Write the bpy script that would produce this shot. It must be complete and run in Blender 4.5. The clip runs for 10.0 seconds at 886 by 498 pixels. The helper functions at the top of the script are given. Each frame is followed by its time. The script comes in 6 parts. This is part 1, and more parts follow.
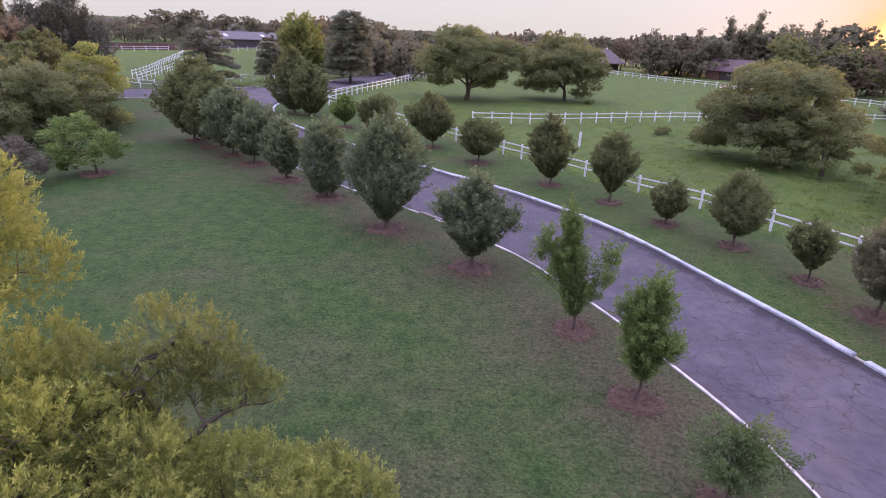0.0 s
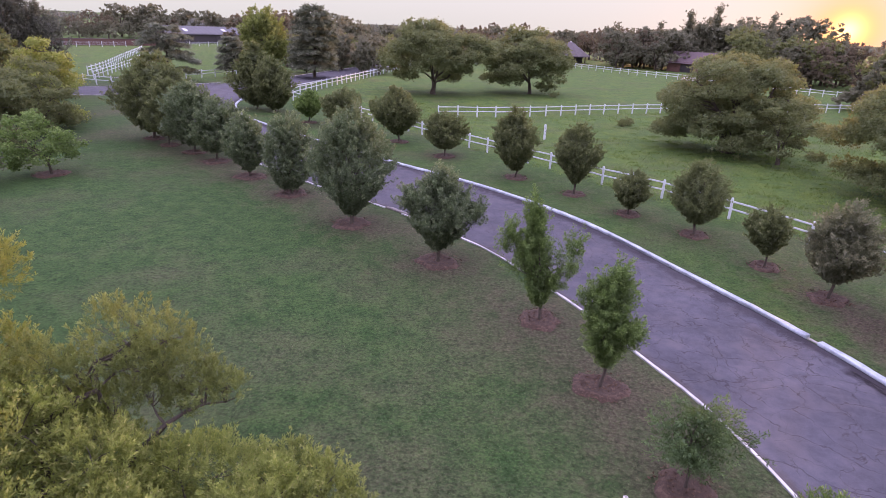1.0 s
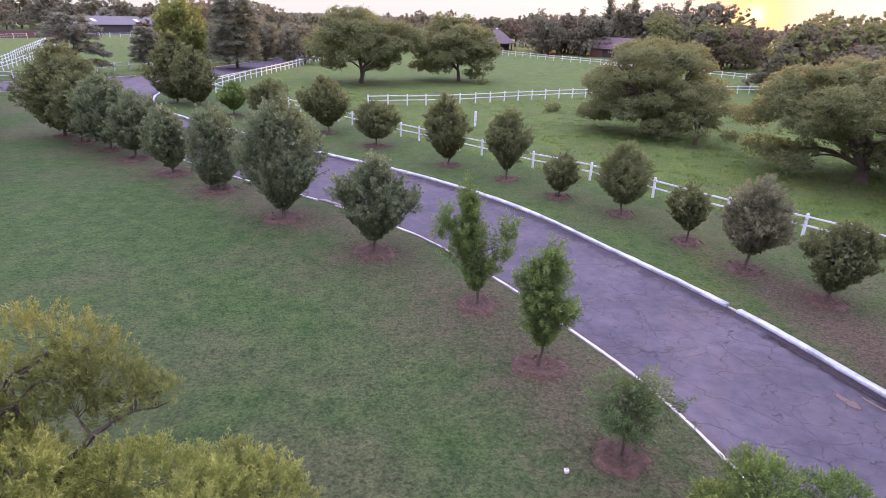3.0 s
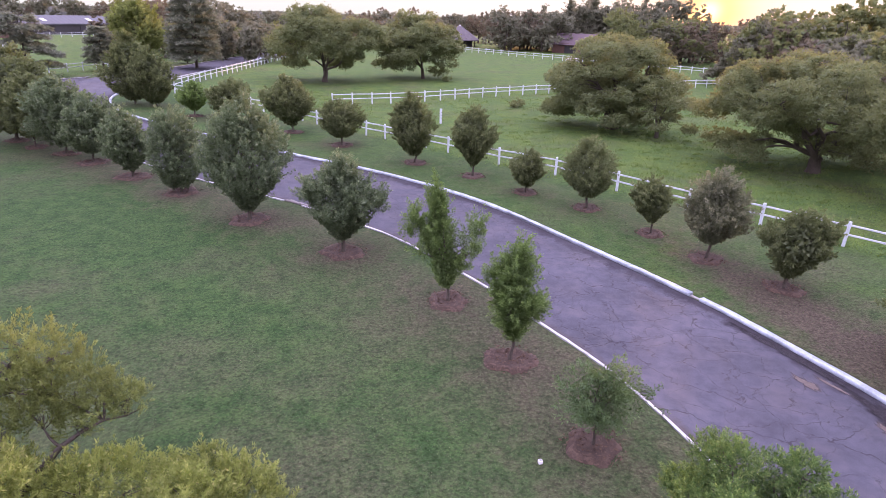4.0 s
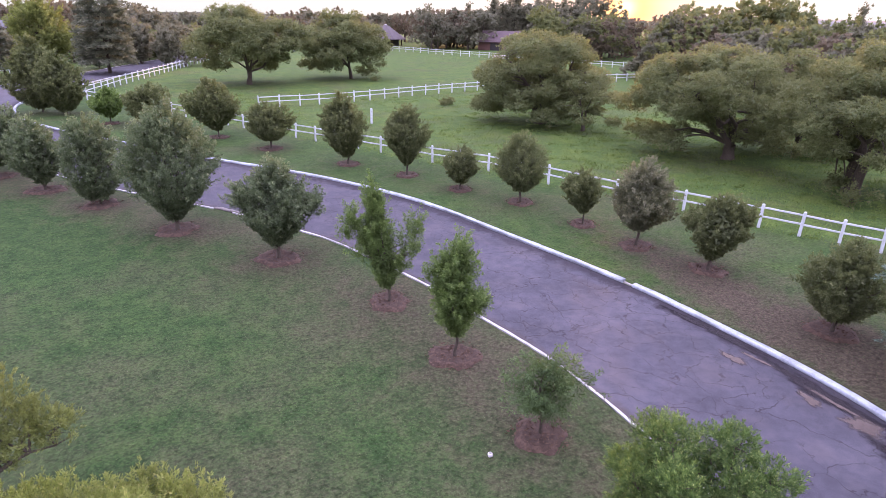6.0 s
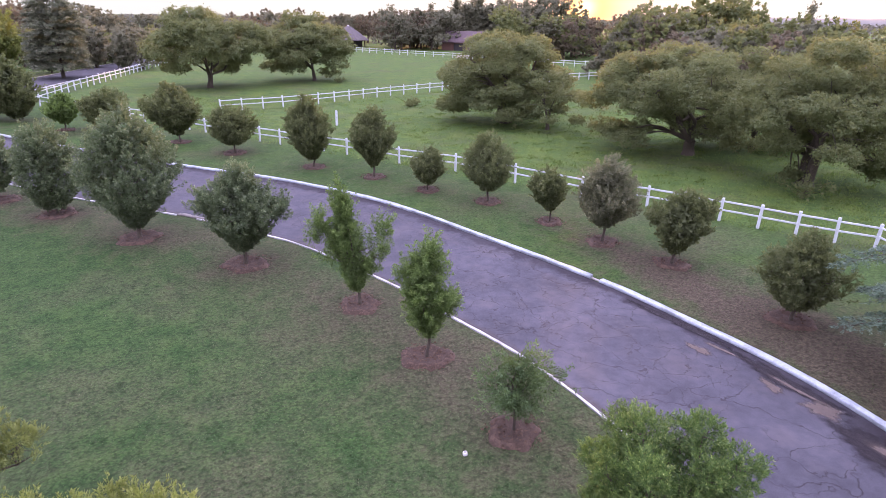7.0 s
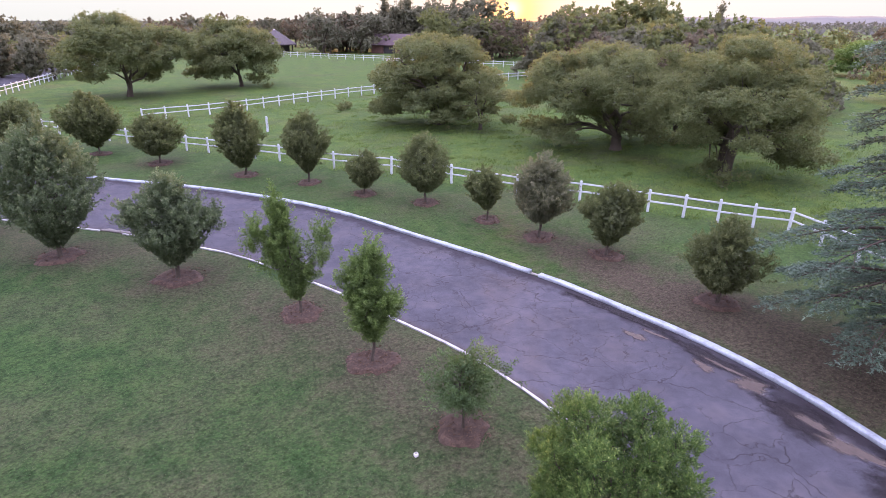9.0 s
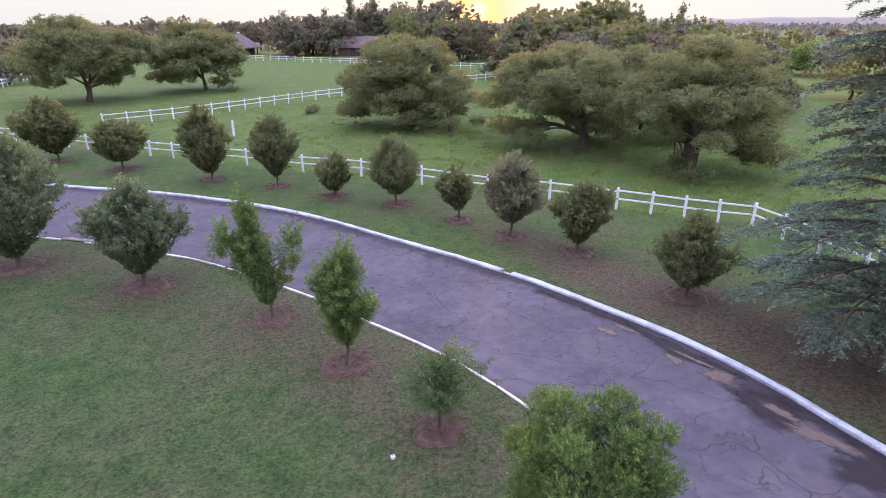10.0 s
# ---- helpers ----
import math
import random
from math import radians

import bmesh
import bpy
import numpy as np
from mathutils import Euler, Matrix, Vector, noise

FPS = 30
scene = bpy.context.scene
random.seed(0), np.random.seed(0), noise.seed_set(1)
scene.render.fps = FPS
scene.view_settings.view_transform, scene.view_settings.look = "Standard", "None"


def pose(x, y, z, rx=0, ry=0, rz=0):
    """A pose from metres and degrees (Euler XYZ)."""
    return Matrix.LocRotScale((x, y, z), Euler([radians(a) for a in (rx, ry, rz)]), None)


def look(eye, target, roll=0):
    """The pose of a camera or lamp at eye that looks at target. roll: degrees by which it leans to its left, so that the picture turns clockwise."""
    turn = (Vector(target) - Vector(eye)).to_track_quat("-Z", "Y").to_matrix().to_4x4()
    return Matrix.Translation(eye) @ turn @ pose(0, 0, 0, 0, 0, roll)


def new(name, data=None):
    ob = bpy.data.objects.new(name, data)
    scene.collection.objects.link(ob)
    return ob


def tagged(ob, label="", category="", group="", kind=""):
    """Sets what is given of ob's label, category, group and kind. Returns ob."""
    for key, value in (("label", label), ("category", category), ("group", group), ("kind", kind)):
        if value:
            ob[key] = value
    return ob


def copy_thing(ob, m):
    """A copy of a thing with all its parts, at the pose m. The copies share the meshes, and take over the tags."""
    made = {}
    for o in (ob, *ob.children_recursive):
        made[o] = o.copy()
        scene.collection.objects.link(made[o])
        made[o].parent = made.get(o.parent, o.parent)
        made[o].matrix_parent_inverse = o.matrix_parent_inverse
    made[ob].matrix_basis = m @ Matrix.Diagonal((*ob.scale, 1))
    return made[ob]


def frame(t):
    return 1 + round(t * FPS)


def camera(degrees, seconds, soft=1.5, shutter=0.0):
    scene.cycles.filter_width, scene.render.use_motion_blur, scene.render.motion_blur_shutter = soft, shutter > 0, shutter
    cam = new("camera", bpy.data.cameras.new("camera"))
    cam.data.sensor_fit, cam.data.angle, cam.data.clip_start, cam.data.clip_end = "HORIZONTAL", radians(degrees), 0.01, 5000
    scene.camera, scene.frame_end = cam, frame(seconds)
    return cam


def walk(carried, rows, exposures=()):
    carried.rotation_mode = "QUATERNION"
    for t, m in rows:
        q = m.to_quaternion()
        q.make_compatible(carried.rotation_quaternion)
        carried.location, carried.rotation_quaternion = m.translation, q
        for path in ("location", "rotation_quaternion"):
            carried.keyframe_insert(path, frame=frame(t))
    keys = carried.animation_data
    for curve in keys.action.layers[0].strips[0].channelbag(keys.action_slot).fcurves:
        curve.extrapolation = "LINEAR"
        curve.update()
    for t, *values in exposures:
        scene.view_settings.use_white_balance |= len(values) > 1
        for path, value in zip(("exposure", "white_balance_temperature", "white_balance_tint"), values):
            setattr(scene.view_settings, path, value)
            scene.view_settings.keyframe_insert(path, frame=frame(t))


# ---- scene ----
cam = camera(73.54, 10.0, soft=0.85)
# seconds, x, y, z, heading to the right, pitch, roll
PATH = [
    (0, 0.000, 0.000, 10.000, 0.000, -20.215, 2.755),
    (0.5, 0.090, -0.036, 9.994, 1.517, -20.375, 2.645),
    (1, 0.177, -0.056, 9.986, 3.069, -20.595, 2.542),
    (1.5, 0.239, -0.056, 9.970, 4.645, -20.799, 2.436),
    (2, 0.263, -0.054, 9.958, 6.252, -21.028, 2.337),
    (2.5, 0.249, -0.058, 9.958, 7.924, -21.242, 2.258),
    (4, 0.189, -0.153, 9.993, 12.835, -21.523, 1.792),
    (4.5, 0.171, -0.153, 9.997, 14.484, -21.565, 1.647),
    (5, 0.157, -0.138, 9.996, 16.118, -21.585, 1.520),
    (5.5, 0.148, -0.120, 9.996, 17.718, -21.535, 1.335),
    (7, 0.118, -0.146, 10.030, 22.534, -21.398, 0.774),
    (7.5, 0.107, -0.164, 10.036, 24.095, -21.335, 0.570),
    (8, 0.096, -0.178, 10.033, 25.671, -21.256, 0.406),
    (8.5, 0.088, -0.179, 10.024, 27.244, -21.182, 0.252),
    (9, 0.089, -0.173, 10.014, 28.751, -21.135, 0.131),
    (9.5, 0.084, -0.162, 9.990, 30.240, -21.038, 0.005),
    (10, 0.079, -0.148, 9.955, 31.683, -20.935, -0.109),
]
walk(cam, [(t, pose(x, y, z, 90 + tilt, 0, -head) @ pose(0, 0, 0, 0, 0, roll))
           for t, x, y, z, head, tilt, roll in PATH],
     [(0, 0.27, 6780, 20), (2.5, 0.56, 6800, 20), (4.5, 0.72, 6760, 18.5), (7.5, 0.73, 6700, 15), (10, 0.58, 6680, 11.5)])

# ---- light ----
SUN_AZ, SUN_EL = 34.8, 3.6            # degrees to the right of +y, degrees above the horizon
sun_dir = Vector((math.sin(radians(SUN_AZ)) * math.cos(radians(SUN_EL)),
                  math.cos(radians(SUN_AZ)) * math.cos(radians(SUN_EL)), math.sin(radians(SUN_EL))))
# the bright cloud bank in which the sun goes down
GLOW_EL = 0.9
glow_dir = Vector((math.sin(radians(SUN_AZ)) * math.cos(radians(GLOW_EL)),
                   math.cos(radians(SUN_AZ)) * math.cos(radians(GLOW_EL)), math.sin(radians(GLOW_EL))))
world = bpy.data.worlds.new("evening_sky")
scene.world = world
world.use_nodes = True
wn, wl = world.node_tree.nodes, world.node_tree.links
wn.clear()
w_out = wn.new("ShaderNodeOutputWorld")
sky = wn.new("ShaderNodeTexSky")
sky.sky_type = "NISHITA"
sky.sun_disc = False
sky.sun_elevation = radians(SUN_EL)
sky.sun_rotation = radians(SUN_AZ)
sky.air_density, sky.dust_density, sky.ozone_density = 1.0, 1.0, 2.0
bg_sky = wn.new("ShaderNodeBackground")
bg_sky.inputs["Strength"].default_value = 0.006
wl.new(sky.outputs[0], bg_sky.inputs["Color"])
# thin high cloud that covers the whole sky, paler towards the horizon
w_tc = wn.new("ShaderNodeTexCoord")
w_sep = wn.new("ShaderNodeSeparateXYZ")
wl.new(w_tc.outputs["Generated"], w_sep.inputs[0])
w_ramp = wn.new("ShaderNodeValToRGB")
for pos, colour in ((0.0, (0.59, 0.61, 0.615)), (0.05, (0.64, 0.65, 0.68)), (0.25, (1.20, 1.16, 1.60)), (0.55, (1.85, 1.79, 2.72)), (1.0, (2.25, 2.18, 3.35))):
    stop = w_ramp.color_ramp.elements.new(pos) if pos not in (0.0, 1.0) else w_ramp.color_ramp.elements[0 if pos == 0.0 else -1]
    stop.color = (*[c / 3.5 for c in colour], 1)
wl.new(w_sep.outputs["Z"], w_ramp.inputs[0])
# the glow of the setting sun in that cloud
w_dot = wn.new("ShaderNodeVectorMath")
w_dot.operation = "DOT_PRODUCT"
w_norm = wn.new("ShaderNodeVectorMath")
w_norm.operation = "NORMALIZE"
wl.new(w_tc.outputs["Generated"], w_norm.inputs[0])
wl.new(w_norm.outputs[0], w_dot.inputs[0])
w_dot.inputs[1].default_value = glow_dir

def nearness(power):
    """1 towards the sun, falling off the faster the higher the power."""
    up = wn.new("ShaderNodeMath")
    up.operation = "MAXIMUM"
    up.inputs[1].default_value = 0.0
    wl.new(w_dot.outputs["Value"], up.inputs[0])
    pw = wn.new("ShaderNodeMath")
    pw.operation = "POWER"
    pw.inputs[1].default_value = power
    wl.new(up.outputs[0], pw.inputs[0])
    return pw.outputs[0]


cloud = w_ramp.outputs[0]
for power, colour in ((60, (0.196, 0.180, 0.180)), (260, (0.220, 0.160, 0.140)), (900, (0.30, 0.125, 0.062)), (3000, (0.40, 0.185, 0.065)), (9000, (0.85, 0.50, 0.20))):
    mx = wn.new("ShaderNodeMix")
    mx.data_type = "RGBA"
    wl.new(nearness(power), mx.inputs[0])
    wl.new(cloud, mx.inputs[6])
    mx.inputs[7].default_value = (*colour, 1)
    cloud = mx.outputs[2]
bg_veil = wn.new("ShaderNodeBackground")
bg_veil.inputs["Strength"].default_value = 3.4
wl.new(cloud, bg_veil.inputs["Color"])
layers = [bg_sky, bg_veil]
last = layers[0]
for bg in layers[1:]:
    add = wn.new("ShaderNodeAddShader")
    wl.new(last.outputs[0], add.inputs[0])
    wl.new(bg.outputs[0], add.inputs[1])
    last = add
wl.new(last.outputs[0], w_out.inputs["Surface"])

sun = new("sun", bpy.data.lights.new("sun", "SUN"))
sun.data.energy, sun.data.angle, sun.data.color = 4.0, radians(1.5), (1.0, 0.54, 0.26)
sun.matrix_world = look(sun_dir * 100, (0, 0, 0))


# ---- materials ----
def material(name):
    m = bpy.data.materials.new(name)
    m.use_nodes = True
    return m, m.node_tree.nodes, m.node_tree.links, m.node_tree.nodes["Principled BSDF"]


def noise_node(n, l, scale, detail=4.0, rough=0.55, coord=None, distortion=0.0):
    t = n.new("ShaderNodeTexNoise")
    t.inputs["Scale"].default_value, t.inputs["Detail"].default_value = scale, detail
    t.inputs["Roughness"].default_value, t.inputs["Distortion"].default_value = rough, distortion
    if coord is not None:
        l.new(coord, t.inputs["Vector"])
    return t.outputs[0]


def ramp_node(n, l, fac, stops):
    r = n.new("ShaderNodeValToRGB")
    e = r.color_ramp.elements
    while len(e) < len(stops):
        e.new(0.5)
    for k, (p, c) in zip(e, stops):
        k.position = p
        k.color = (*c, 1) if len(c) == 3 else c
    l.new(fac, r.inputs[0])
    return r.outputs[0]


def mix_node(n, l, fac, a, b, blend="MIX"):
    m = n.new("ShaderNodeMix")
    m.data_type, m.blend_type = "RGBA", blend
    for key, v in ((0, fac), (6, a), (7, b)):
        if isinstance(v, (int, float)):
            m.inputs[key].default_value = v
        elif isinstance(v, tuple):
            m.inputs[key].default_value = (*v, 1)
        else:
            l.new(v, m.inputs[key])
    return m.outputs[2]


def math_node(n, l, op, a, b=0.0, clamp=False):
    m = n.new("ShaderNodeMath")
    m.operation, m.use_clamp = op, clamp
    for key, v in ((0, a), (1, b)):
        if isinstance(v, (int, float)):
            m.inputs[key].default_value = v
        else:
            l.new(v, m.inputs[key])
    return m.outputs[0]


def bump_node(n, l, height, bsdf, strength, distance):
    b = n.new("ShaderNodeBump")
    b.inputs["Strength"].default_value, b.inputs["Distance"].default_value = strength, distance
    l.new(height, b.inputs["Height"])
    l.new(b.outputs[0], bsdf.inputs["Normal"])


def place_coord(n):
    return n.new("ShaderNodeTexCoord").outputs["Object"]


def grass_material():
    m, n, l, b = material("grass")
    co = place_coord(n)
    at = n.new("ShaderNodeAttribute")
    at.attribute_name = "cover"
    sep = n.new("ShaderNodeSeparateColor")
    l.new(at.outputs["Color"], sep.inputs[0])
    big = noise_node(n, l, 0.16, 5, 0.6, co)
    mid = noise_node(n, l, 1.3, 5, 0.6, co)
    fine = noise_node(n, l, 9.0, 6, 0.7, co)
    blade = noise_node(n, l, 13.0, 6, 0.75, co)
    lawn = ramp_node(n, l, mid, [(0.25, (0.020, 0.046, 0.013)), (0.5, (0.034, 0.067, 0.019)), (0.75, (0.054, 0.092, 0.026))])
    field = ramp_node(n, l, mid, [(0.25, (0.034, 0.068, 0.014)), (0.5, (0.058, 0.102, 0.024)), (0.78, (0.088, 0.132, 0.035))])
    rank = ramp_node(n, l, noise_node(n, l, 0.42, 5, 0.6, co), [(0.46, (0, 0, 0)), (0.62, (1, 1, 1))])
    field = mix_node(n, l, math_node(n, l, "MULTIPLY", rank, 0.6), field, (0.098, 0.136, 0.026))
    col = mix_node(n, l, sep.outputs[1], lawn, field)
    straw = ramp_node(n, l, fine, [(0.3, (0.055, 0.046, 0.031)), (0.7, (0.112, 0.087, 0.060))])
    dry = math_node(n, l, "ADD", sep.outputs[0], math_node(n, l, "MULTIPLY", math_node(n, l, "SUBTRACT", big, 0.5), 2.4))
    dry = math_node(n, l, "ADD", dry, math_node(n, l, "MULTIPLY", math_node(n, l, "SUBTRACT", fine, 0.5), 0.9), True)
    col = mix_node(n, l, math_node(n, l, "MULTIPLY", dry, 0.8), col, straw)
    soil = ramp_node(n, l, fine, [(0.3, (0.046, 0.036, 0.026)), (0.7, (0.098, 0.074, 0.054))])
    bare = math_node(n, l, "ADD", sep.outputs[2], math_node(n, l, "MULTIPLY", math_node(n, l, "SUBTRACT", mid, 0.55), 1.6))
    bare = math_node(n, l, "MULTIPLY", math_node(n, l, "MULTIPLY", bare, 1.4, True), math_node(n, l, "GREATER_THAN", sep.outputs[2], 0.02))
    col = mix_node(n, l, math_node(n, l, "MULTIPLY", bare, 0.88), col, soil)
    spot = ramp_node(n, l, blade, [(0.33, (0.38, 0.38, 0.38)), (0.5, (0.97, 0.97, 0.97)), (0.67, (1.62, 1.62, 1.58))])
    col = mix_node(n, l, 0.85, col, spot, "MULTIPLY")
    clump = ramp_node(n, l, noise_node(n, l, 6.0, 2, 0.5, co), [(0.36, (0.50, 0.52, 0.50)), (0.46, (1.0, 1.0, 1.0)), (0.62, (1.0, 1.0, 1.0)), (0.70, (1.3, 1.26, 1.2))])
    col = mix_node(n, l, 0.6, col, clump, "MULTIPLY")
    l.new(col, b.inputs["Base Color"])
    b.inputs["Roughness"].default_value = 0.95
    b.inputs["Specular IOR Level"].default_value = 0.15
    h = math_node(n, l, "ADD", fine, math_node(n, l, "MULTIPLY", blade, 0.6))
    bump_node(n, l, h, b, 0.7, 0.06)
    return m


def asphalt_material():
    m, n, l, b = material("worn_asphalt")
    co = place_coord(n)
    uv = n.new("ShaderNodeUVMap")
    uv.uv_map = "road"
    us = n.new("ShaderNodeSeparateXYZ")
    l.new(uv.outputs[0], us.inputs[0])
    warp = n.new("ShaderNodeTexNoise")
    warp.inputs["Scale"].default_value, warp.inputs["Detail"].default_value = 0.9, 5
    l.new(co, warp.inputs["Vector"])
    mixv = n.new("ShaderNodeMix")
    mixv.data_type = "VECTOR"
    mixv.inputs[0].default_value = 0.5
    l.new(co, mixv.inputs[4])
    vadd = n.new("ShaderNodeVectorMath")
    vadd.operation = "MULTIPLY_ADD"
    l.new(warp.outputs["Color"], vadd.inputs[0])
    vadd.inputs[1].default_value = (1.5, 1.5, 0.0)
    l.new(co, vadd.inputs[2])
    jag = n.new("ShaderNodeTexNoise")
    jag.inputs["Scale"].default_value, jag.inputs["Detail"].default_value = 4.5, 3
    l.new(co, jag.inputs["Vector"])
    vjag = n.new("ShaderNodeVectorMath")
    vjag.operation = "MULTIPLY_ADD"
    l.new(jag.outputs["Color"], vjag.inputs[0])
    vjag.inputs[1].default_value = (0.38, 0.38, 0.0)
    l.new(vadd.outputs[0], vjag.inputs[2])

    def cracks(scale, width):
        v = n.new("ShaderNodeTexVoronoi")
        v.feature, v.voronoi_dimensions = "DISTANCE_TO_EDGE", "2D"
        v.inputs["Scale"].default_value = scale
        l.new(vjag.outputs[0], v.inputs["Vector"])
        return ramp_node(n, l, v.outputs["Distance"], [(0.0, (1, 1, 1)), (width, (0, 0, 0))])

    big = noise_node(n, l, 0.35, 5, 0.6, co)
    mid = noise_node(n, l, 2.2, 6, 0.65, co)
    grit = noise_node(n, l, 55.0, 3, 0.7, co)
    col = ramp_node(n, l, big, [(0.3, (0.052, 0.051, 0.061)), (0.55, (0.073, 0.071, 0.086)), (0.75, (0.099, 0.095, 0.110))])
    col = mix_node(n, l, 0.55, col, ramp_node(n, l, mid, [(0.3, (0.65, 0.65, 0.66)), (0.7, (1.3, 1.28, 1.25))]), "MULTIPLY")
    col = mix_node(n, l, 0.5, col, ramp_node(n, l, grit, [(0.3, (0.6, 0.6, 0.6)), (0.7, (1.4, 1.4, 1.4))]), "MULTIPLY")
    worn = ramp_node(n, l, noise_node(n, l, 0.55, 6, 0.65, co), [(0.48, (0, 0, 0)), (0.68, (1, 1, 1))])
    col = mix_node(n, l, math_node(n, l, "MULTIPLY", worn, 0.5), col, (0.094, 0.082, 0.084))
    # damp, dirty run along the raised kerb
    edge = math_node(n, l, "SUBTRACT", us.outputs["X"], math_node(n, l, "MULTIPLY", math_node(n, l, "SUBTRACT", noise_node(n, l, 1.3, 6, 0.65, co), 0.5), 0.30))
    edge = ramp_node(n, l, edge, [(0.88, (0, 0, 0)), (0.95, (1, 1, 1))])
    wet = math_node(n, l, "MULTIPLY", edge, ramp_node(n, l, big, [(0.36, (0.55, 0.55, 0.55)), (0.55, (1, 1, 1))]))
    col = mix_node(n, l, math_node(n, l, "MULTIPLY", wet, 0.85), col, (0.017, 0.013, 0.016))
    # broken, soil-stained left margin
    left = math_node(n, l, "ADD", us.outputs["X"], math_node(n, l, "MULTIPLY", math_node(n, l, "SUBTRACT", mid, 0.5), 0.12))
    left = ramp_node(n, l, left, [(0.0, (1, 1, 1)), (0.05, (0, 0, 0))])
    col = mix_node(n, l, math_node(n, l, "MULTIPLY", left, 0.55), col, (0.075, 0.058, 0.046))
    gate = ramp_node(n, l, noise_node(n, l, 0.28, 3, 0.5, co), [(0.40, (0, 0, 0)), (0.52, (1, 1, 1))])
    some = ramp_node(n, l, noise_node(n, l, 0.5, 3, 0.5, co), [(0.38, (0.12, 0.12, 0.12)), (0.52, (1, 1, 1))])
    c1 = math_node(n, l, "MULTIPLY", cracks(0.36, 0.015), some)
    c2 = math_node(n, l, "MULTIPLY", cracks(0.95, 0.022), gate)
    crack = math_node(n, l, "MAXIMUM", c1, c2)
    crack = math_node(n, l, "MULTIPLY", crack, ramp_node(n, l, mid, [(0.36, (0.15, 0.15, 0.15)), (0.5, (1, 1, 1))]))
    col = mix_node(n, l, math_node(n, l, "MULTIPLY", crack, 0.75), col, (0.022, 0.018, 0.018))
    l.new(col, b.inputs["Base Color"])
    b.inputs["Roughness"].default_value = 0.85
    b.inputs["Specular IOR Level"].default_value = 0.2
    h = math_node(n, l, "SUBTRACT", math_node(n, l, "MULTIPLY", grit, 0.25), crack)
    bump_node(n, l, h, b, 0.6, 0.02)
    return m


def paint_material(name, colour, dirt, amount=0.5, scale=3.0, rough=0.6):
    m, n, l, b = material(name)
    co = place_coord(n)
    a = noise_node(n, l, scale, 6, 0.65, co)
    g = noise_node(n, l, scale * 9, 4, 0.6, co)
    f = ramp_node(n, l, math_node(n, l, "ADD", math_node(n, l, "MULTIPLY", a, 0.7), math_node(n, l, "MULTIPLY", g, 0.3)),
                  [(0.42, (0, 0, 0)), (0.72, (1, 1, 1))])
    l.new(mix_node(n, l, math_node(n, l, "MULTIPLY", f, amount), colour, dirt), b.inputs["Base Color"])
    b.inputs["Roughness"].default_value = rough
    bump_node(n, l, g, b, 0.3, 0.01)
    return m


def leaf_material(name, stops, through_colour, translucent=0.45, rough=0.55, tips=1.0):
    m, n, l, b = material(name)
    geo = n.new("ShaderNodeNewGeometry")
    col = ramp_node(n, l, geo.outputs["Random Per Island"], stops)
    big = noise_node(n, l, 0.9, 3, 0.5, place_coord(n))
    col = mix_node(n, l, 0.7, col, ramp_node(n, l, big, [(0.3, (0.7, 0.7, 0.7)), (0.7, (1.3, 1.3, 1.3))]), "MULTIPLY")
    # young: leaf tone, for shoot tips and for shade painted into crowns
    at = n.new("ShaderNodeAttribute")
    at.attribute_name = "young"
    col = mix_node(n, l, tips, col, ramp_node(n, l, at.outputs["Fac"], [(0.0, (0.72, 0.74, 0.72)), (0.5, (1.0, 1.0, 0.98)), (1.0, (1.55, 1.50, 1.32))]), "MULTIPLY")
    l.new(col, b.inputs["Base Color"])
    b.inputs["Roughness"].default_value = rough
    b.inputs["Specular IOR Level"].default_value = 0.2
    tr = n.new("ShaderNodeBsdfTranslucent")
    l.new(mix_node(n, l, 0.6, col, through_colour), tr.inputs["Color"])
    mx = n.new("ShaderNodeMixShader")
    mx.inputs[0].default_value = translucent
    l.new(b.outputs[0], mx.inputs[1])
    l.new(tr.outputs[0], mx.inputs[2])
    l.new(mx.outputs[0], n["Material Output"].inputs["Surface"])
    return m


def bark_material(name, dark, light):
    m, n, l, b = material(name)
    co = place_coord(n)
    mp = n.new("ShaderNodeMapping")
    mp.inputs["Scale"].default_value = (1, 1, 0.25)
    l.new(co, mp.inputs["Vector"])
    a = noise_node(n, l, 22.0, 6, 0.7, mp.outputs[0])
    l.new(ramp_node(n, l, a, [(0.3, dark), (0.7, light)]), b.inputs["Base Color"])
    b.inputs["Roughness"].default_value = 0.9
    bump_node(n, l, a, b, 0.8, 0.03)
    return m


def earth_material(name, dark, light):
    m, n, l, b = material(name)
    co = place_coord(n)
    a = noise_node(n, l, 7.0, 6, 0.7, co)
    g = noise_node(n, l, 40.0, 4, 0.7, co)
    f = math_node(n, l, "ADD", math_node(n, l, "MULTIPLY", a, 0.55), math_node(n, l, "MULTIPLY", g, 0.45))
    l.new(ramp_node(n, l, f, [(0.3, dark), (0.7, light)]), b.inputs["Base Color"])
    b.inputs["Roughness"].default_value = 0.95
    bump_node(n, l, f, b, 0.8, 0.04)
    return m


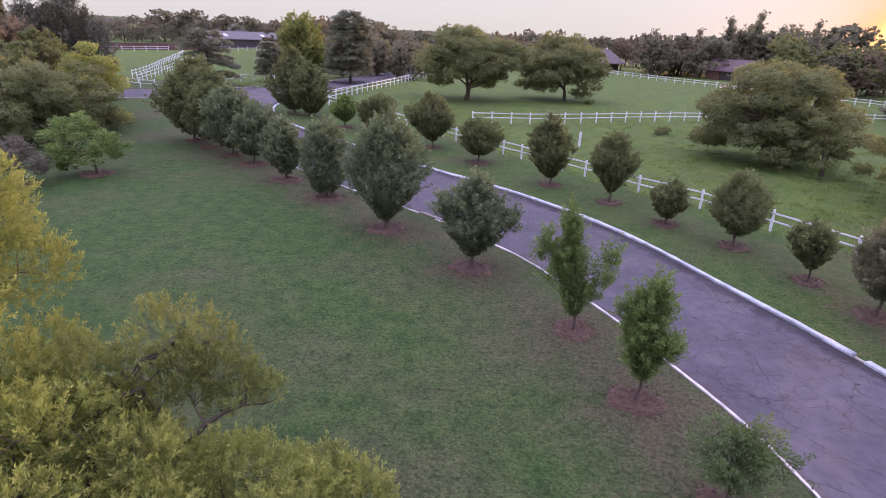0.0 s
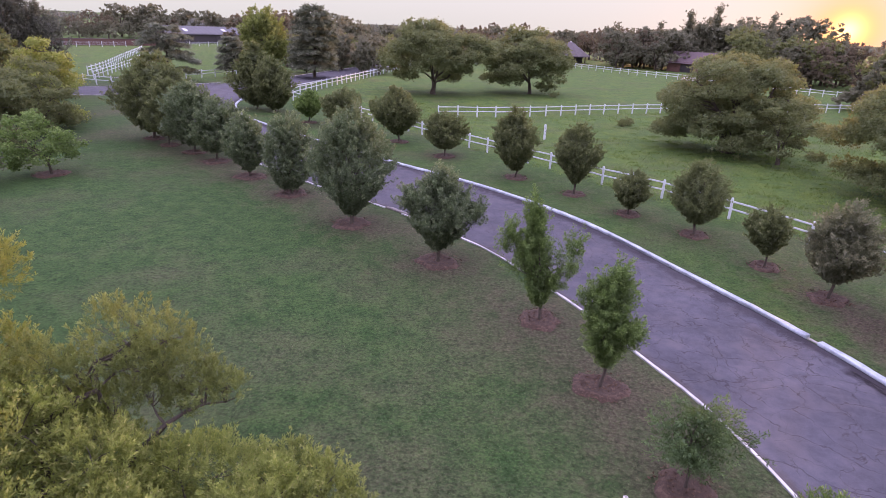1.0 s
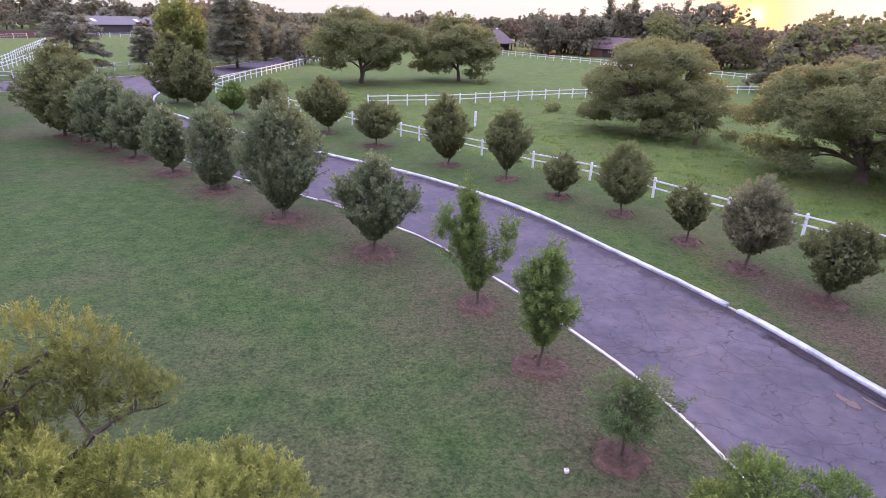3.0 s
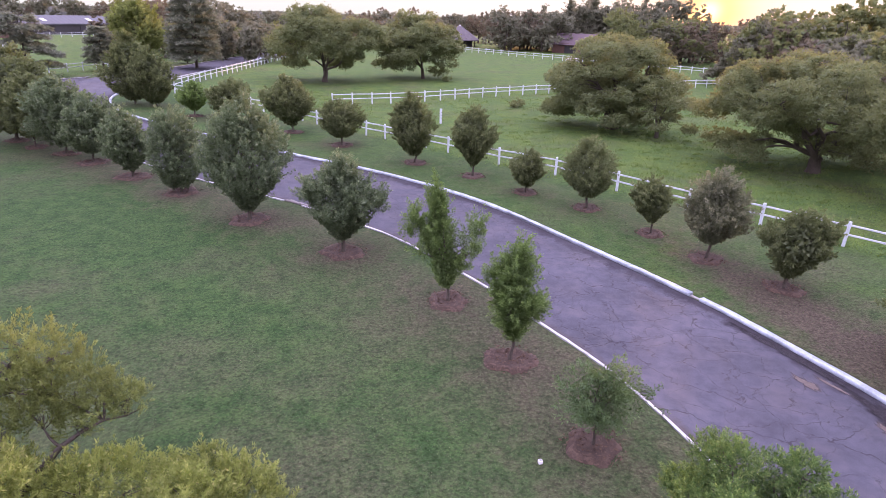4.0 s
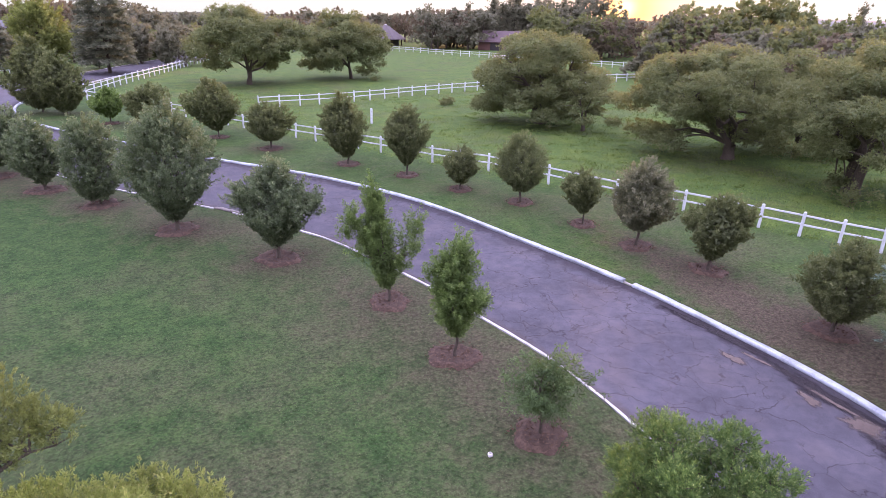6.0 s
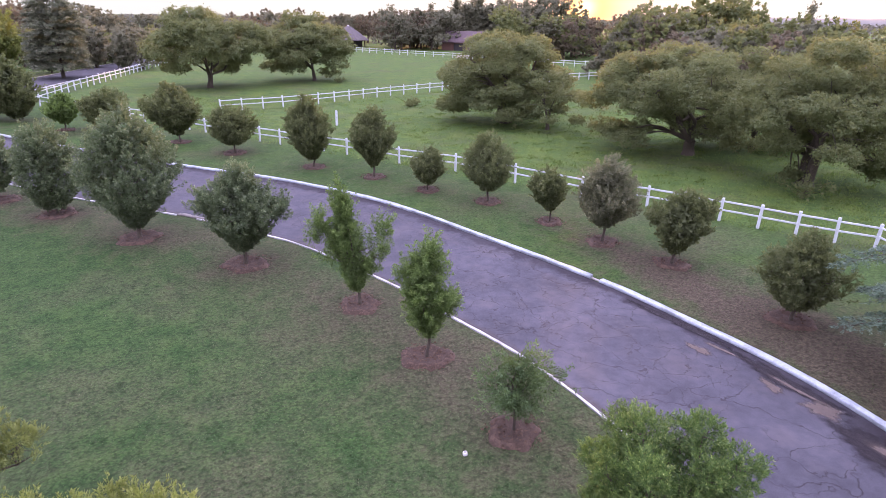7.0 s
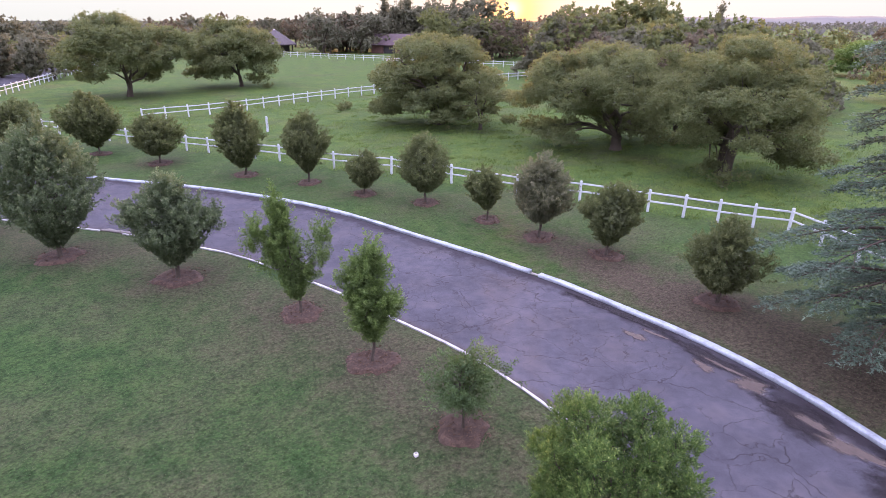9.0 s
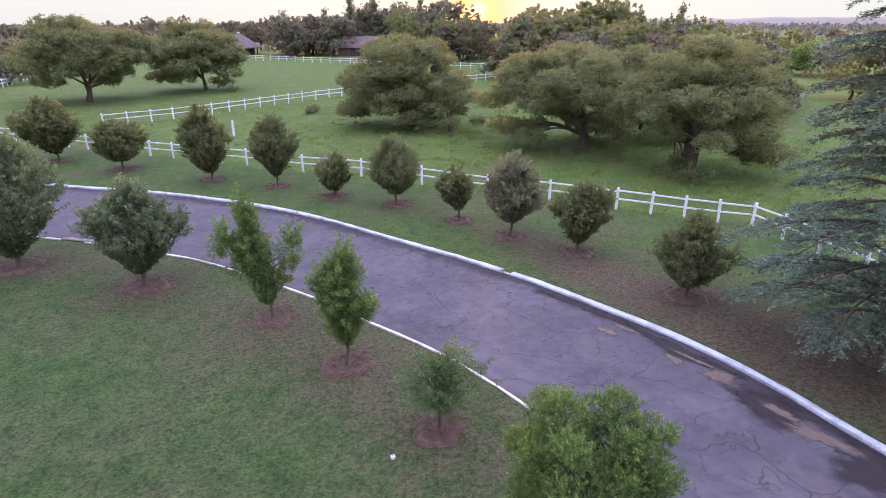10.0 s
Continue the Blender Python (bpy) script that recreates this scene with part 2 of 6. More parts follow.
def smear_material(name, dark, light):
    """Thin silt that breaks up towards its rim."""
    m = earth_material(name, dark, light)
    n, l = m.node_tree.nodes, m.node_tree.links
    co = place_coord(n)
    at = n.new("ShaderNodeAttribute")
    at.attribute_name = "thick"
    f = math_node(n, l, "ADD", at.outputs["Fac"], math_node(n, l, "MULTIPLY", math_node(n, l, "SUBTRACT", noise_node(n, l, 2.2, 8, 0.72, co), 0.5), 2.0))
    f = ramp_node(n, l, f, [(0.25, (0, 0, 0)), (1.0, (0.88, 0.88, 0.88))])
    tr = n.new("ShaderNodeBsdfTransparent")
    mx = n.new("ShaderNodeMixShader")
    l.new(f, mx.inputs[0])
    l.new(tr.outputs[0], mx.inputs[1])
    l.new(n["Principled BSDF"].outputs[0], mx.inputs[2])
    l.new(mx.outputs[0], n["Material Output"].inputs["Surface"])
    return m


M_GRASS = grass_material()
M_ROAD = asphalt_material()
M_KERB = paint_material("kerb_paint", (0.38, 0.43, 0.48), (0.10, 0.10, 0.10), 0.85, 1.6, 0.8)
M_FENCE = paint_material("fence_paint", (0.56, 0.60, 0.64), (0.32, 0.30, 0.28), 0.5, 4.0)
M_BARK = bark_material("bark", (0.034, 0.027, 0.021), (0.105, 0.082, 0.062))
M_TWIG = bark_material("twig_bark", (0.034, 0.025, 0.019), (0.095, 0.070, 0.052))
M_MULCH = earth_material("mulch", (0.018, 0.012, 0.008), (0.096, 0.058, 0.038))
M_RIM = earth_material("loose_soil", (0.032, 0.020, 0.014), (0.132, 0.084, 0.058))
M_SILT = smear_material("silt", (0.080, 0.062, 0.052), (0.150, 0.119, 0.101))
M_DAMP = smear_material("damp", (0.008, 0.006, 0.008), (0.026, 0.019, 0.022))
M_LITTER = earth_material("litter", (0.050, 0.028, 0.017), (0.150, 0.095, 0.062))
M_CONCRETE = earth_material("concrete", (0.240, 0.225, 0.210), (0.400, 0.380, 0.355))
M_SILL = earth_material("stained_concrete", (0.120, 0.108, 0.098), (0.230, 0.210, 0.190))
M_ROOF = paint_material("sheet_roof", (0.055, 0.055, 0.062), (0.035, 0.035, 0.04), 0.6, 0.6)
M_ROOFLIGHT = paint_material("roof_light", (0.46, 0.47, 0.49), (0.4, 0.4, 0.4), 0.4, 1.0)
M_DARKWALL = paint_material("dark_wall", (0.035, 0.030, 0.034), (0.020, 0.018, 0.018), 0.6, 0.8)
M_THATCH = paint_material("thatch", (0.115, 0.098, 0.100), (0.055, 0.046, 0.048), 0.8, 1.6, 0.95)
M_TILE = paint_material("roof_tile", (0.100, 0.070, 0.075), (0.055, 0.040, 0.044), 0.7, 1.2, 0.9)
M_BRICK = paint_material("brick_wall", (0.130, 0.068, 0.056), (0.070, 0.042, 0.036), 0.7, 1.5, 0.9)
M_WALLWHITE = paint_material("white_wall", (0.70, 0.66, 0.66), (0.45, 0.42, 0.40), 0.4, 1.0)

L_GREY = leaf_material("grey_green_leaves", [(0.0, (0.090, 0.124, 0.072)), (0.45, (0.120, 0.158, 0.093)), (0.8, (0.154, 0.192, 0.117)), (1.0, (0.228, 0.252, 0.166))], (0.165, 0.225, 0.075))
L_DARK = leaf_material("dark_green_leaves", [(0.0, (0.089, 0.112, 0.056)), (0.5, (0.120, 0.144, 0.071)), (0.85, (0.147, 0.170, 0.087)), (1.0, (0.190, 0.205, 0.113))], (0.196, 0.218, 0.052))
L_PALE = leaf_material("pale_dusty_leaves", [(0.0, (0.128, 0.138, 0.088)), (0.5, (0.165, 0.172, 0.114)), (1.0, (0.235, 0.236, 0.168))], (0.22, 0.23, 0.09))
L_GREEN = leaf_material("fresh_green_leaves", [(0.0, (0.086, 0.133, 0.046)), (0.45, (0.114, 0.174, 0.059)), (0.8, (0.150, 0.215, 0.077)), (1.0, (0.211, 0.275, 0.110))], (0.220, 0.330, 0.061))
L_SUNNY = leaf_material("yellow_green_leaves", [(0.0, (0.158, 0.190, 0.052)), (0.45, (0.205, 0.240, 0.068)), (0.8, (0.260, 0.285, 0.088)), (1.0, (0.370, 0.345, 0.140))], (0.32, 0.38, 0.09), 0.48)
L_YOUNG = leaf_material("sapling_leaves", [(0.0, (0.062, 0.105, 0.048)), (0.5, (0.084, 0.138, 0.060)), (1.0, (0.128, 0.190, 0.090))], (0.17, 0.24, 0.06))
L_BUSH = leaf_material("glossy_bush_leaves", [(0.0, (0.046, 0.082, 0.028)), (0.45, (0.074, 0.124, 0.038)), (0.8, (0.124, 0.180, 0.055)), (1.0, (0.220, 0.270, 0.092))], (0.16, 0.29, 0.06), 0.35)
L_BIG = leaf_material("paddock_tree_leaves", [(0.0, (0.110, 0.148, 0.072)), (0.5, (0.129, 0.168, 0.082)), (0.85, (0.149, 0.187, 0.092)), (1.0, (0.174, 0.207, 0.108))], (0.30, 0.27, 0.08), 0.50, 0.55, 0.7)
L_CEDAR = leaf_material("blue_cedar_needles", [(0.0, (0.062, 0.098, 0.066)), (0.5, (0.105, 0.158, 0.114)), (1.0, (0.188, 0.258, 0.202))], (0.12, 0.16, 0.10), 0.35)
M_EDGE = paint_material("edging_paint", (0.52, 0.52, 0.52), (0.16, 0.15, 0.14), 0.8, 3.5)
M_FIELD = leaf_material("field_grass_blades", [(0.0, (0.088, 0.135, 0.042)), (0.5, (0.122, 0.178, 0.058)), (1.0, (0.190, 0.220, 0.090))], (0.20, 0.30, 0.06), 0.5, 0.8)
L_PINE = leaf_material("grey_conifer_needles", [(0.0, (0.118, 0.135, 0.099)), (0.5, (0.175, 0.192, 0.143)), (1.0, (0.269, 0.283, 0.217))], (0.16, 0.18, 0.10), 0.45)
L_CYPRESS = leaf_material("dark_cypress_sprays", [(0.0, (0.080, 0.086, 0.064)), (0.5, (0.118, 0.122, 0.092)), (1.0, (0.180, 0.182, 0.140))], (0.13, 0.13, 0.08), 0.4)
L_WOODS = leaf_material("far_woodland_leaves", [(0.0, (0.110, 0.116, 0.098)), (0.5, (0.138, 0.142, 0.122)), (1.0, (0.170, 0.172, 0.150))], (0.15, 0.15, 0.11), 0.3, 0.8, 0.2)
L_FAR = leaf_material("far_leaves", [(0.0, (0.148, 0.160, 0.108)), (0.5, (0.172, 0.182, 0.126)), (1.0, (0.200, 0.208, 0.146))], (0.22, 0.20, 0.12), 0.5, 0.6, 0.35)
L_TAN = leaf_material("dull_purple_leaves", [(0.0, (0.132, 0.122, 0.086)), (0.5, (0.152, 0.140, 0.100)), (1.0, (0.176, 0.160, 0.118))], (0.28, 0.20, 0.12), 0.5, 0.6, 0.35)
L_GREYBROWN = leaf_material("grey_brown_leaves", [(0.0, (0.090, 0.088, 0.070)), (0.5, (0.120, 0.116, 0.092)), (1.0, (0.170, 0.160, 0.130))], (0.18, 0.16, 0.10), 0.4)
L_OLIVE = leaf_material("olive_leaves", [(0.0, (0.130, 0.162, 0.050)), (0.5, (0.172, 0.208, 0.070)), (1.0, (0.240, 0.270, 0.105))], (0.30, 0.33, 0.08), 0.46)
M_TUFT = leaf_material("grass_blades", [(0.0, (0.045, 0.069, 0.034)), (0.5, (0.071, 0.099, 0.051)), (0.8, (0.101, 0.120, 0.068)), (1.0, (0.150, 0.131, 0.094))], (0.112, 0.165, 0.045), 0.45, 0.8)
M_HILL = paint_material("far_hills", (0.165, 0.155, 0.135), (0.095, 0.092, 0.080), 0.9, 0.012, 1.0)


# ---- building helpers ----
def mesh_from(name, verts, faces, mat, smooth=False):
    """A mesh from arrays; all faces have the same number of corners."""
    me = bpy.data.meshes.new(name)
    v = np.asarray(verts, dtype=np.float32).reshape(-1, 3)
    f = np.asarray(faces, dtype=np.int32)
    me.vertices.add(len(v))
    me.vertices.foreach_set("co", v.ravel())
    k = f.shape[1]
    me.loops.add(f.size)
    me.loops.foreach_set("vertex_index", f.ravel())
    me.polygons.add(len(f))
    me.polygons.foreach_set("loop_start", np.arange(0, f.size, k, dtype=np.int32))
    if smooth:
        me.polygons.foreach_set("use_smooth", np.ones(len(f), dtype=bool))
    me.update(calc_edges=True)
    me.materials.append(mat)
    return me


def part(name, me, parent=None, label=""):
    ob = new(name, me)
    ob.parent = parent
    if label:
        tagged(ob, label)
    return ob


def bm_mesh(name, bm, mat, smooth=False):
    me = bpy.data.meshes.new(name)
    bm.to_mesh(me)
    bm.free()
    me.materials.append(mat)
    if smooth:
        for p in me.polygons:
            p.use_smooth = True
    return me


def box_mesh(name, size, mat, bevel=0.0, centre=(0, 0, 0)):
    bm = bmesh.new()
    bmesh.ops.create_cube(bm, size=1.0, matrix=Matrix.Translation(centre) @ Matrix.Diagonal((*size, 1)))
    if bevel:
        bmesh.ops.bevel(bm, geom=bm.edges[:], offset=bevel, segments=1, affect="EDGES")
    return bm_mesh(name, bm, mat)


def curve_points(pts, step):
    """A smooth line through the points, resampled at even steps."""
    p = np.array(pts, dtype=float)
    ext = np.vstack([2 * p[0] - p[1], p, 2 * p[-1] - p[-2]])
    out = []
    for i in range(1, len(ext) - 2):
        a, b, c, d = ext[i - 1:i + 3]
        for u in np.linspace(0, 1, 24, endpoint=False):
            out.append(0.5 * (2 * b + (c - a) * u + (2 * a - 5 * b + 4 * c - d) * u * u + (3 * b - a - 3 * c + d) * u ** 3))
    out.append(p[-1])
    out = np.array(out)
    s = np.r_[0, np.cumsum(np.linalg.norm(np.diff(out, axis=0), axis=1))]
    n = max(2, int(round(s[-1] / step)) + 1)
    q = np.linspace(0, s[-1], n)
    return np.stack([np.interp(q, s, out[:, k]) for k in range(out.shape[1])], 1)


def sides(line):
    """The unit vectors to the right of a line in the plan."""
    d = np.gradient(line, axis=0)
    d /= np.linalg.norm(d, axis=1)[:, None]
    return np.stack([d[:, 1], -d[:, 0]], 1)


def sweep(name, line, profile, mat, jitter=0.0, seed=0):
    """A closed profile of (offset to the right, height) drawn along a line in the plan."""
    rng = np.random.default_rng(seed)
    n, k = len(line), len(profile)
    side = sides(line)
    verts = np.zeros((n, k, 3))
    for j, (o, z) in enumerate(profile):
        off = o + rng.normal(0, jitter, n)
        verts[:, j, :2] = line + side * off[:, None]
        verts[:, j, 2] = z + rng.normal(0, jitter, n) * (z > 0.01)
    faces = [[i * k + j, i * k + (j + 1) % k, (i + 1) * k + (j + 1) % k, (i + 1) * k + j] for i in range(n - 1) for j in range(k)]
    me = mesh_from(name, verts, faces, mat)
    bm = bmesh.new()
    bm.from_mesh(me)
    bm.verts.ensure_lookup_table()
    bm.faces.new([bm.verts[j] for j in range(k)])
    bm.faces.new([bm.verts[(n - 1) * k + j] for j in reversed(range(k))])
    bmesh.ops.recalc_face_normals(bm, faces=bm.faces[:])
    bm.to_mesh(me)
    bm.free()
    return me


def tubes(name, lines, mat, ring=7):
    """Tapered round limbs; a line is a list of (x, y, z, radius)."""
    verts, faces = [], []
    for line in lines:
        a = np.array(line, dtype=float)
        d = np.gradient(a[:, :3], axis=0)
        d /= np.linalg.norm(d, axis=1)[:, None] + 1e-9
        ref = np.array([0.31, 0.87, 0.12])
        u = np.cross(d, ref)
        u /= np.linalg.norm(u, axis=1)[:, None]
        w = np.cross(d, u)
        base = len(verts)
        for i in range(len(a)):
            for j in range(ring):
                t = 2 * math.pi * j / ring
                verts.append(a[i, :3] + a[i, 3] * (math.cos(t) * u[i] + math.sin(t) * w[i]))
        for i in range(len(a) - 1):
            for j in range(ring):
                p, q = base + i * ring + j, base + i * ring + (j + 1) % ring
                faces.append([p, q, q + ring, p + ring])
    return mesh_from(name, verts, faces, mat, True)


def unit(v):
    return v / (np.linalg.norm(v, axis=-1, keepdims=True) + 1e-9)


def leaves(name, at, axis, length, width, mat, rng, lightness=None, simple=False, facing=None, loose=0.5):
    """Diamond leaves, each folded a little along its rib; their tone runs from 0, dark, to 1, light, for shoot growth
    and painted shade; facing: where their upper sides look.
    """
    n = len(at)
    axis = unit(axis)
    turn = rng.normal(size=(n, 3))
    side = unit(np.cross(axis, unit(turn) if facing is None else unit(facing) + turn * loose))
    up = np.cross(side, axis)
    ln = (length * rng.uniform(0.7, 1.3, n))[:, None]
    wd = (width * rng.uniform(0.7, 1.3, n))[:, None]
    v = np.empty((n, 3 if simple else 4, 3))
    v[:, 0] = at
    if simple:
        # far off, a leaf is a single pointed blade
        v[:, 0] = at + side * wd * 0.6
        v[:, 1] = at + axis * ln * 0.9 + up * wd * 0.2
        v[:, 2] = at - side * wd * 0.6 + axis * ln * 0.25
        me = mesh_from(name, v, np.arange(3 * n).reshape(n, 3), mat)
        young = me.attributes.new("young", "FLOAT", "POINT")
        young.data.foreach_set("value", np.repeat(np.full(n, 0.5) if lightness is None else lightness, 3).astype(np.float32))
        return me
    v[:, 1] = at + axis * ln * 0.45 + side * wd * 0.5 + up * wd * 0.15
    v[:, 2] = at + axis * ln
    v[:, 3] = at + axis * ln * 0.45 - side * wd * 0.5 + up * wd * 0.15
    me = mesh_from(name, v, np.arange(4 * n).reshape(n, 4), mat)
    young = me.attributes.new("young", "FLOAT", "POINT")
    young.data.foreach_set("value", np.repeat(np.full(n, 0.5) if lightness is None else lightness, 4).astype(np.float32))
    return me


def shoots(rng, base, axis, length, per, spread, splay=1.0):
    """Leaf places and directions round short shoots."""
    n = len(base)
    axis = unit(axis)
    u = rng.uniform(0, 1, (n, per, 1)) ** 0.8
    around = unit(np.cross(axis[:, None], rng.normal(size=(n, per, 3))))
    at = base[:, None] + axis[:, None] * u * np.asarray(length).reshape(-1, 1, 1) + around * rng.uniform(0, 1, (n, per, 1)) * spread * (1.15 - 0.75 * u)
    way = axis[:, None] * rng.uniform(0.3, 1.1, (n, per, 1)) + around * rng.uniform(0.4, 1.1, (n, per, 1)) * splay + rng.normal(0, 0.25, (n, per, 3))
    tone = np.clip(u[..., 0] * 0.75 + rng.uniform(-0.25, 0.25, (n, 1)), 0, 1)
    return at.reshape(-1, 3), way.reshape(-1, 3), tone.ravel()


PROFILES = {
    # radius along the crown, from its foot (0) to its tip (1)
    "egg": ([0, 0.08, 0.25, 0.45, 0.65, 0.82, 0.94, 1], [0.18, 0.42, 0.84, 1.0, 0.82, 0.50, 0.24, 0.05]),
    "vase": ([0, 0.1, 0.3, 0.5, 0.68, 0.84, 0.95, 1], [0.15, 0.36, 0.80, 1.0, 0.80, 0.48, 0.22, 0.05]),
    "round": ([0, 0.08, 0.28, 0.5, 0.72, 0.9, 1], [0.25, 0.6, 0.93, 1.0, 0.88, 0.55, 0.1]),
    "column": ([0, 0.1, 0.3, 0.55, 0.8, 0.93, 1], [0.35, 0.75, 1.0, 0.95, 0.7, 0.38, 0.08]),
    "cone": ([0, 0.06, 0.15, 0.4, 0.7, 0.9, 1], [0.3, 0.9, 1.0, 0.76, 0.45, 0.2, 0.03]),
}


def view_right(x, y):
    """The direction across the line from the middle of the lawn to a place."""
    r = math.hypot(x, y)
    return np.array([y / r, -x / r, 0.0])


def limb(rng, a, b, r0, r1, sag=0.0, n=6):
    a, b = np.array(a, float), np.array(b, float)
    bend = rng.normal(0, 0.06, 3) * np.linalg.norm(b - a)
    out = []
    for u in np.linspace(0, 1, n):
        p = a + (b - a) * u + bend * math.sin(math.pi * u) + np.array([0, 0, sag * math.sin(math.pi * u)])
        out.append((*p, r0 + (r1 - r0) * u))
    return out


def thing(name, x, y, label, category, group="", z=0.0, kind=""):
    e = new(name)
    e.location = (x, y, z)
    e.empty_display_size = 0.2
    return tagged(e, label, category, group, kind)


def clump_tree(name, x, y, h, foot, r, off, shape, mat, label, group, seed, n_shoots=420, per=22, leaf=0.12, wide=0.5,
               shoot=0.5, lump=0.16, upright=1.0, bark=None, girth=0.07, humps=(), tuft=10, gape=1.2, stray=0.2, tight=1.0):
    """A small tree whose crown is built of leafy shoots on a lumpy outline."""
    rng = np.random.default_rng(seed)
    t = thing(name, x, y, label, "tree", group)
    c = view_right(x, y) * off
    ps, pr = PROFILES[shape]
    crown_h = h - foot - shoot * 0.55
    wave = [(rng.integers(1, 5), rng.uniform(0, 6.28), rng.uniform(2, 9), rng.uniform(0, 6.28)) for _ in range(5)]

    def radius(s, th):
        k = sum(math.sin(1) * np.sin(a * th + b) * np.cos(f * s + g) for a, b, f, g in wave) / 2.2
        return r * np.interp(s, ps, pr) * (1 + lump * k)

    # more shoots where the crown is wide
    s = rng.uniform(0, 1, n_shoots * 4)
    s = s[rng.uniform(0, 1, len(s)) < np.interp(s, ps, pr) * 0.8 + 0.2][:n_shoots]
    th = rng.uniform(0, 2 * math.pi, len(s))
    depth = rng.uniform(0.25, 1, len(s)) ** 0.4
    # most shoots gather round branchlets that stand out of the outline
    nb = max(14, n_shoots // tuft)
    bs = rng.uniform(0.02, 1, nb * 4)
    bs = bs[rng.uniform(0, 1, len(bs)) < np.interp(bs, ps, pr) * 0.8 + 0.2][:nb]
    bt, bo = rng.uniform(0, 2 * math.pi, len(bs)), 1 + rng.uniform(-0.15, 0.12, len(bs)) * gape
    own = rng.integers(0, len(bs), len(s))
    loose = rng.uniform(size=len(s)) < stray
    wide_s = shoot * 0.42 * tight / max(crown_h, 0.1)
    s = np.where(loose, s, np.clip(bs[own] + rng.normal(0, wide_s, len(s)), 0, 1))
    near_r = np.maximum(r * np.interp(s, ps, pr), 0.25)
    th = np.where(loose, th, bt[own] + rng.normal(0, 0.42 * tight * shoot, len(s)) / near_r)
    depth = np.where(loose, depth, bo[own] * rng.uniform(0.55, 1.0, len(s)) ** 0.6)
    rad = np.maximum(radius(s, th) - shoot * 0.28, 0.04) * depth
    lean = c[None] * np.minimum(1, s * 1.6 + 0.1)[:, None]
    base = np.stack([rad * np.cos(th), rad * np.sin(th), foot + s * crown_h], 1) + lean
    out = np.stack([np.cos(th), np.sin(th), np.zeros(len(s))], 1)
    for hx, hz, hr in humps:
        # a branch that stands out of the outline
        m = max(20, int(n_shoots * 0.14))
        d = unit(rng.normal(size=(m, 3)))
        q = view_right(x, y) * hx + np.array([0, 0, hz]) + d * hr * rng.uniform(0.3, 1, (m, 1)) * np.array([0.75, 0.75, 1.25])
        base = np.vstack([base, q])
        out = np.vstack([out, d * np.array([1, 1, 0.4])])
    n = len(base)
    axis = out * rng.uniform(0.35, 0.9, (n, 1)) + np.array([0, 0, 0.75 * upright]) + rng.normal(0, 0.22, (n, 3))
    size = shoot * rng.uniform(0.6, 1.5, n)
    at, way, lightness = shoots(rng, base, axis, size, per, shoot * 0.24, 0.8)
    face = np.repeat(out * 0.8 + np.array([0, 0, 0.7]), per, axis=0)
    # larger leaves deeper in the crown, darkened for the shade in there
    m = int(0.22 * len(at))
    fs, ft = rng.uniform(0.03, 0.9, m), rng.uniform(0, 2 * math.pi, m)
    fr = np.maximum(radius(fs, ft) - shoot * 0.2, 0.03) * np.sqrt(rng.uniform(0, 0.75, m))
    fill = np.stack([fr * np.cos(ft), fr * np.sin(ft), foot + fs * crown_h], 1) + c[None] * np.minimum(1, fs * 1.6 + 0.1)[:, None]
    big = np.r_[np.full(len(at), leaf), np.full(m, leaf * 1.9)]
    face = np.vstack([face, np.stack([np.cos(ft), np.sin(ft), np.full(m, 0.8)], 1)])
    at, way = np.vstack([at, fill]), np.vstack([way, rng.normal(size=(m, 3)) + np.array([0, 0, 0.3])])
    part("crown", leaves("crown", at, way, big, big * wide, mat, rng, np.r_[lightness, np.zeros(m)], math.hypot(x, y) > 20, face, 0.6), t)
    lines = []
    top = (c[0] * 0.2, c[1] * 0.2, foot + 0.15 * crown_h)
    lines.append([(0, 0, -0.08, girth * 1.5), (0, 0, 0.08, girth * 1.15), *limb(rng, (0, 0, 0.2), top, girth, girth * 0.8, n=4)])
    lines.append(limb(rng, top, (c[0], c[1], foot + 0.8 * crown_h), girth * 0.8, girth * 0.15, n=7))
    for k in rng.choice(n, min(n, 16), replace=False):
        z0 = rng.uniform(0.0, 0.5) * crown_h * 0.6
        start = np.array(top) + (np.array([c[0], c[1], foot + 0.8 * crown_h]) - np.array(top)) * (z0 / (crown_h * 0.8))
        lines.append(limb(rng, start, base[k] * np.array([0.92, 0.92, 1]), girth * 0.45, girth * 0.1, n=5))
    part("trunk", tubes("trunk", lines, bark or M_BARK), t)
    return t


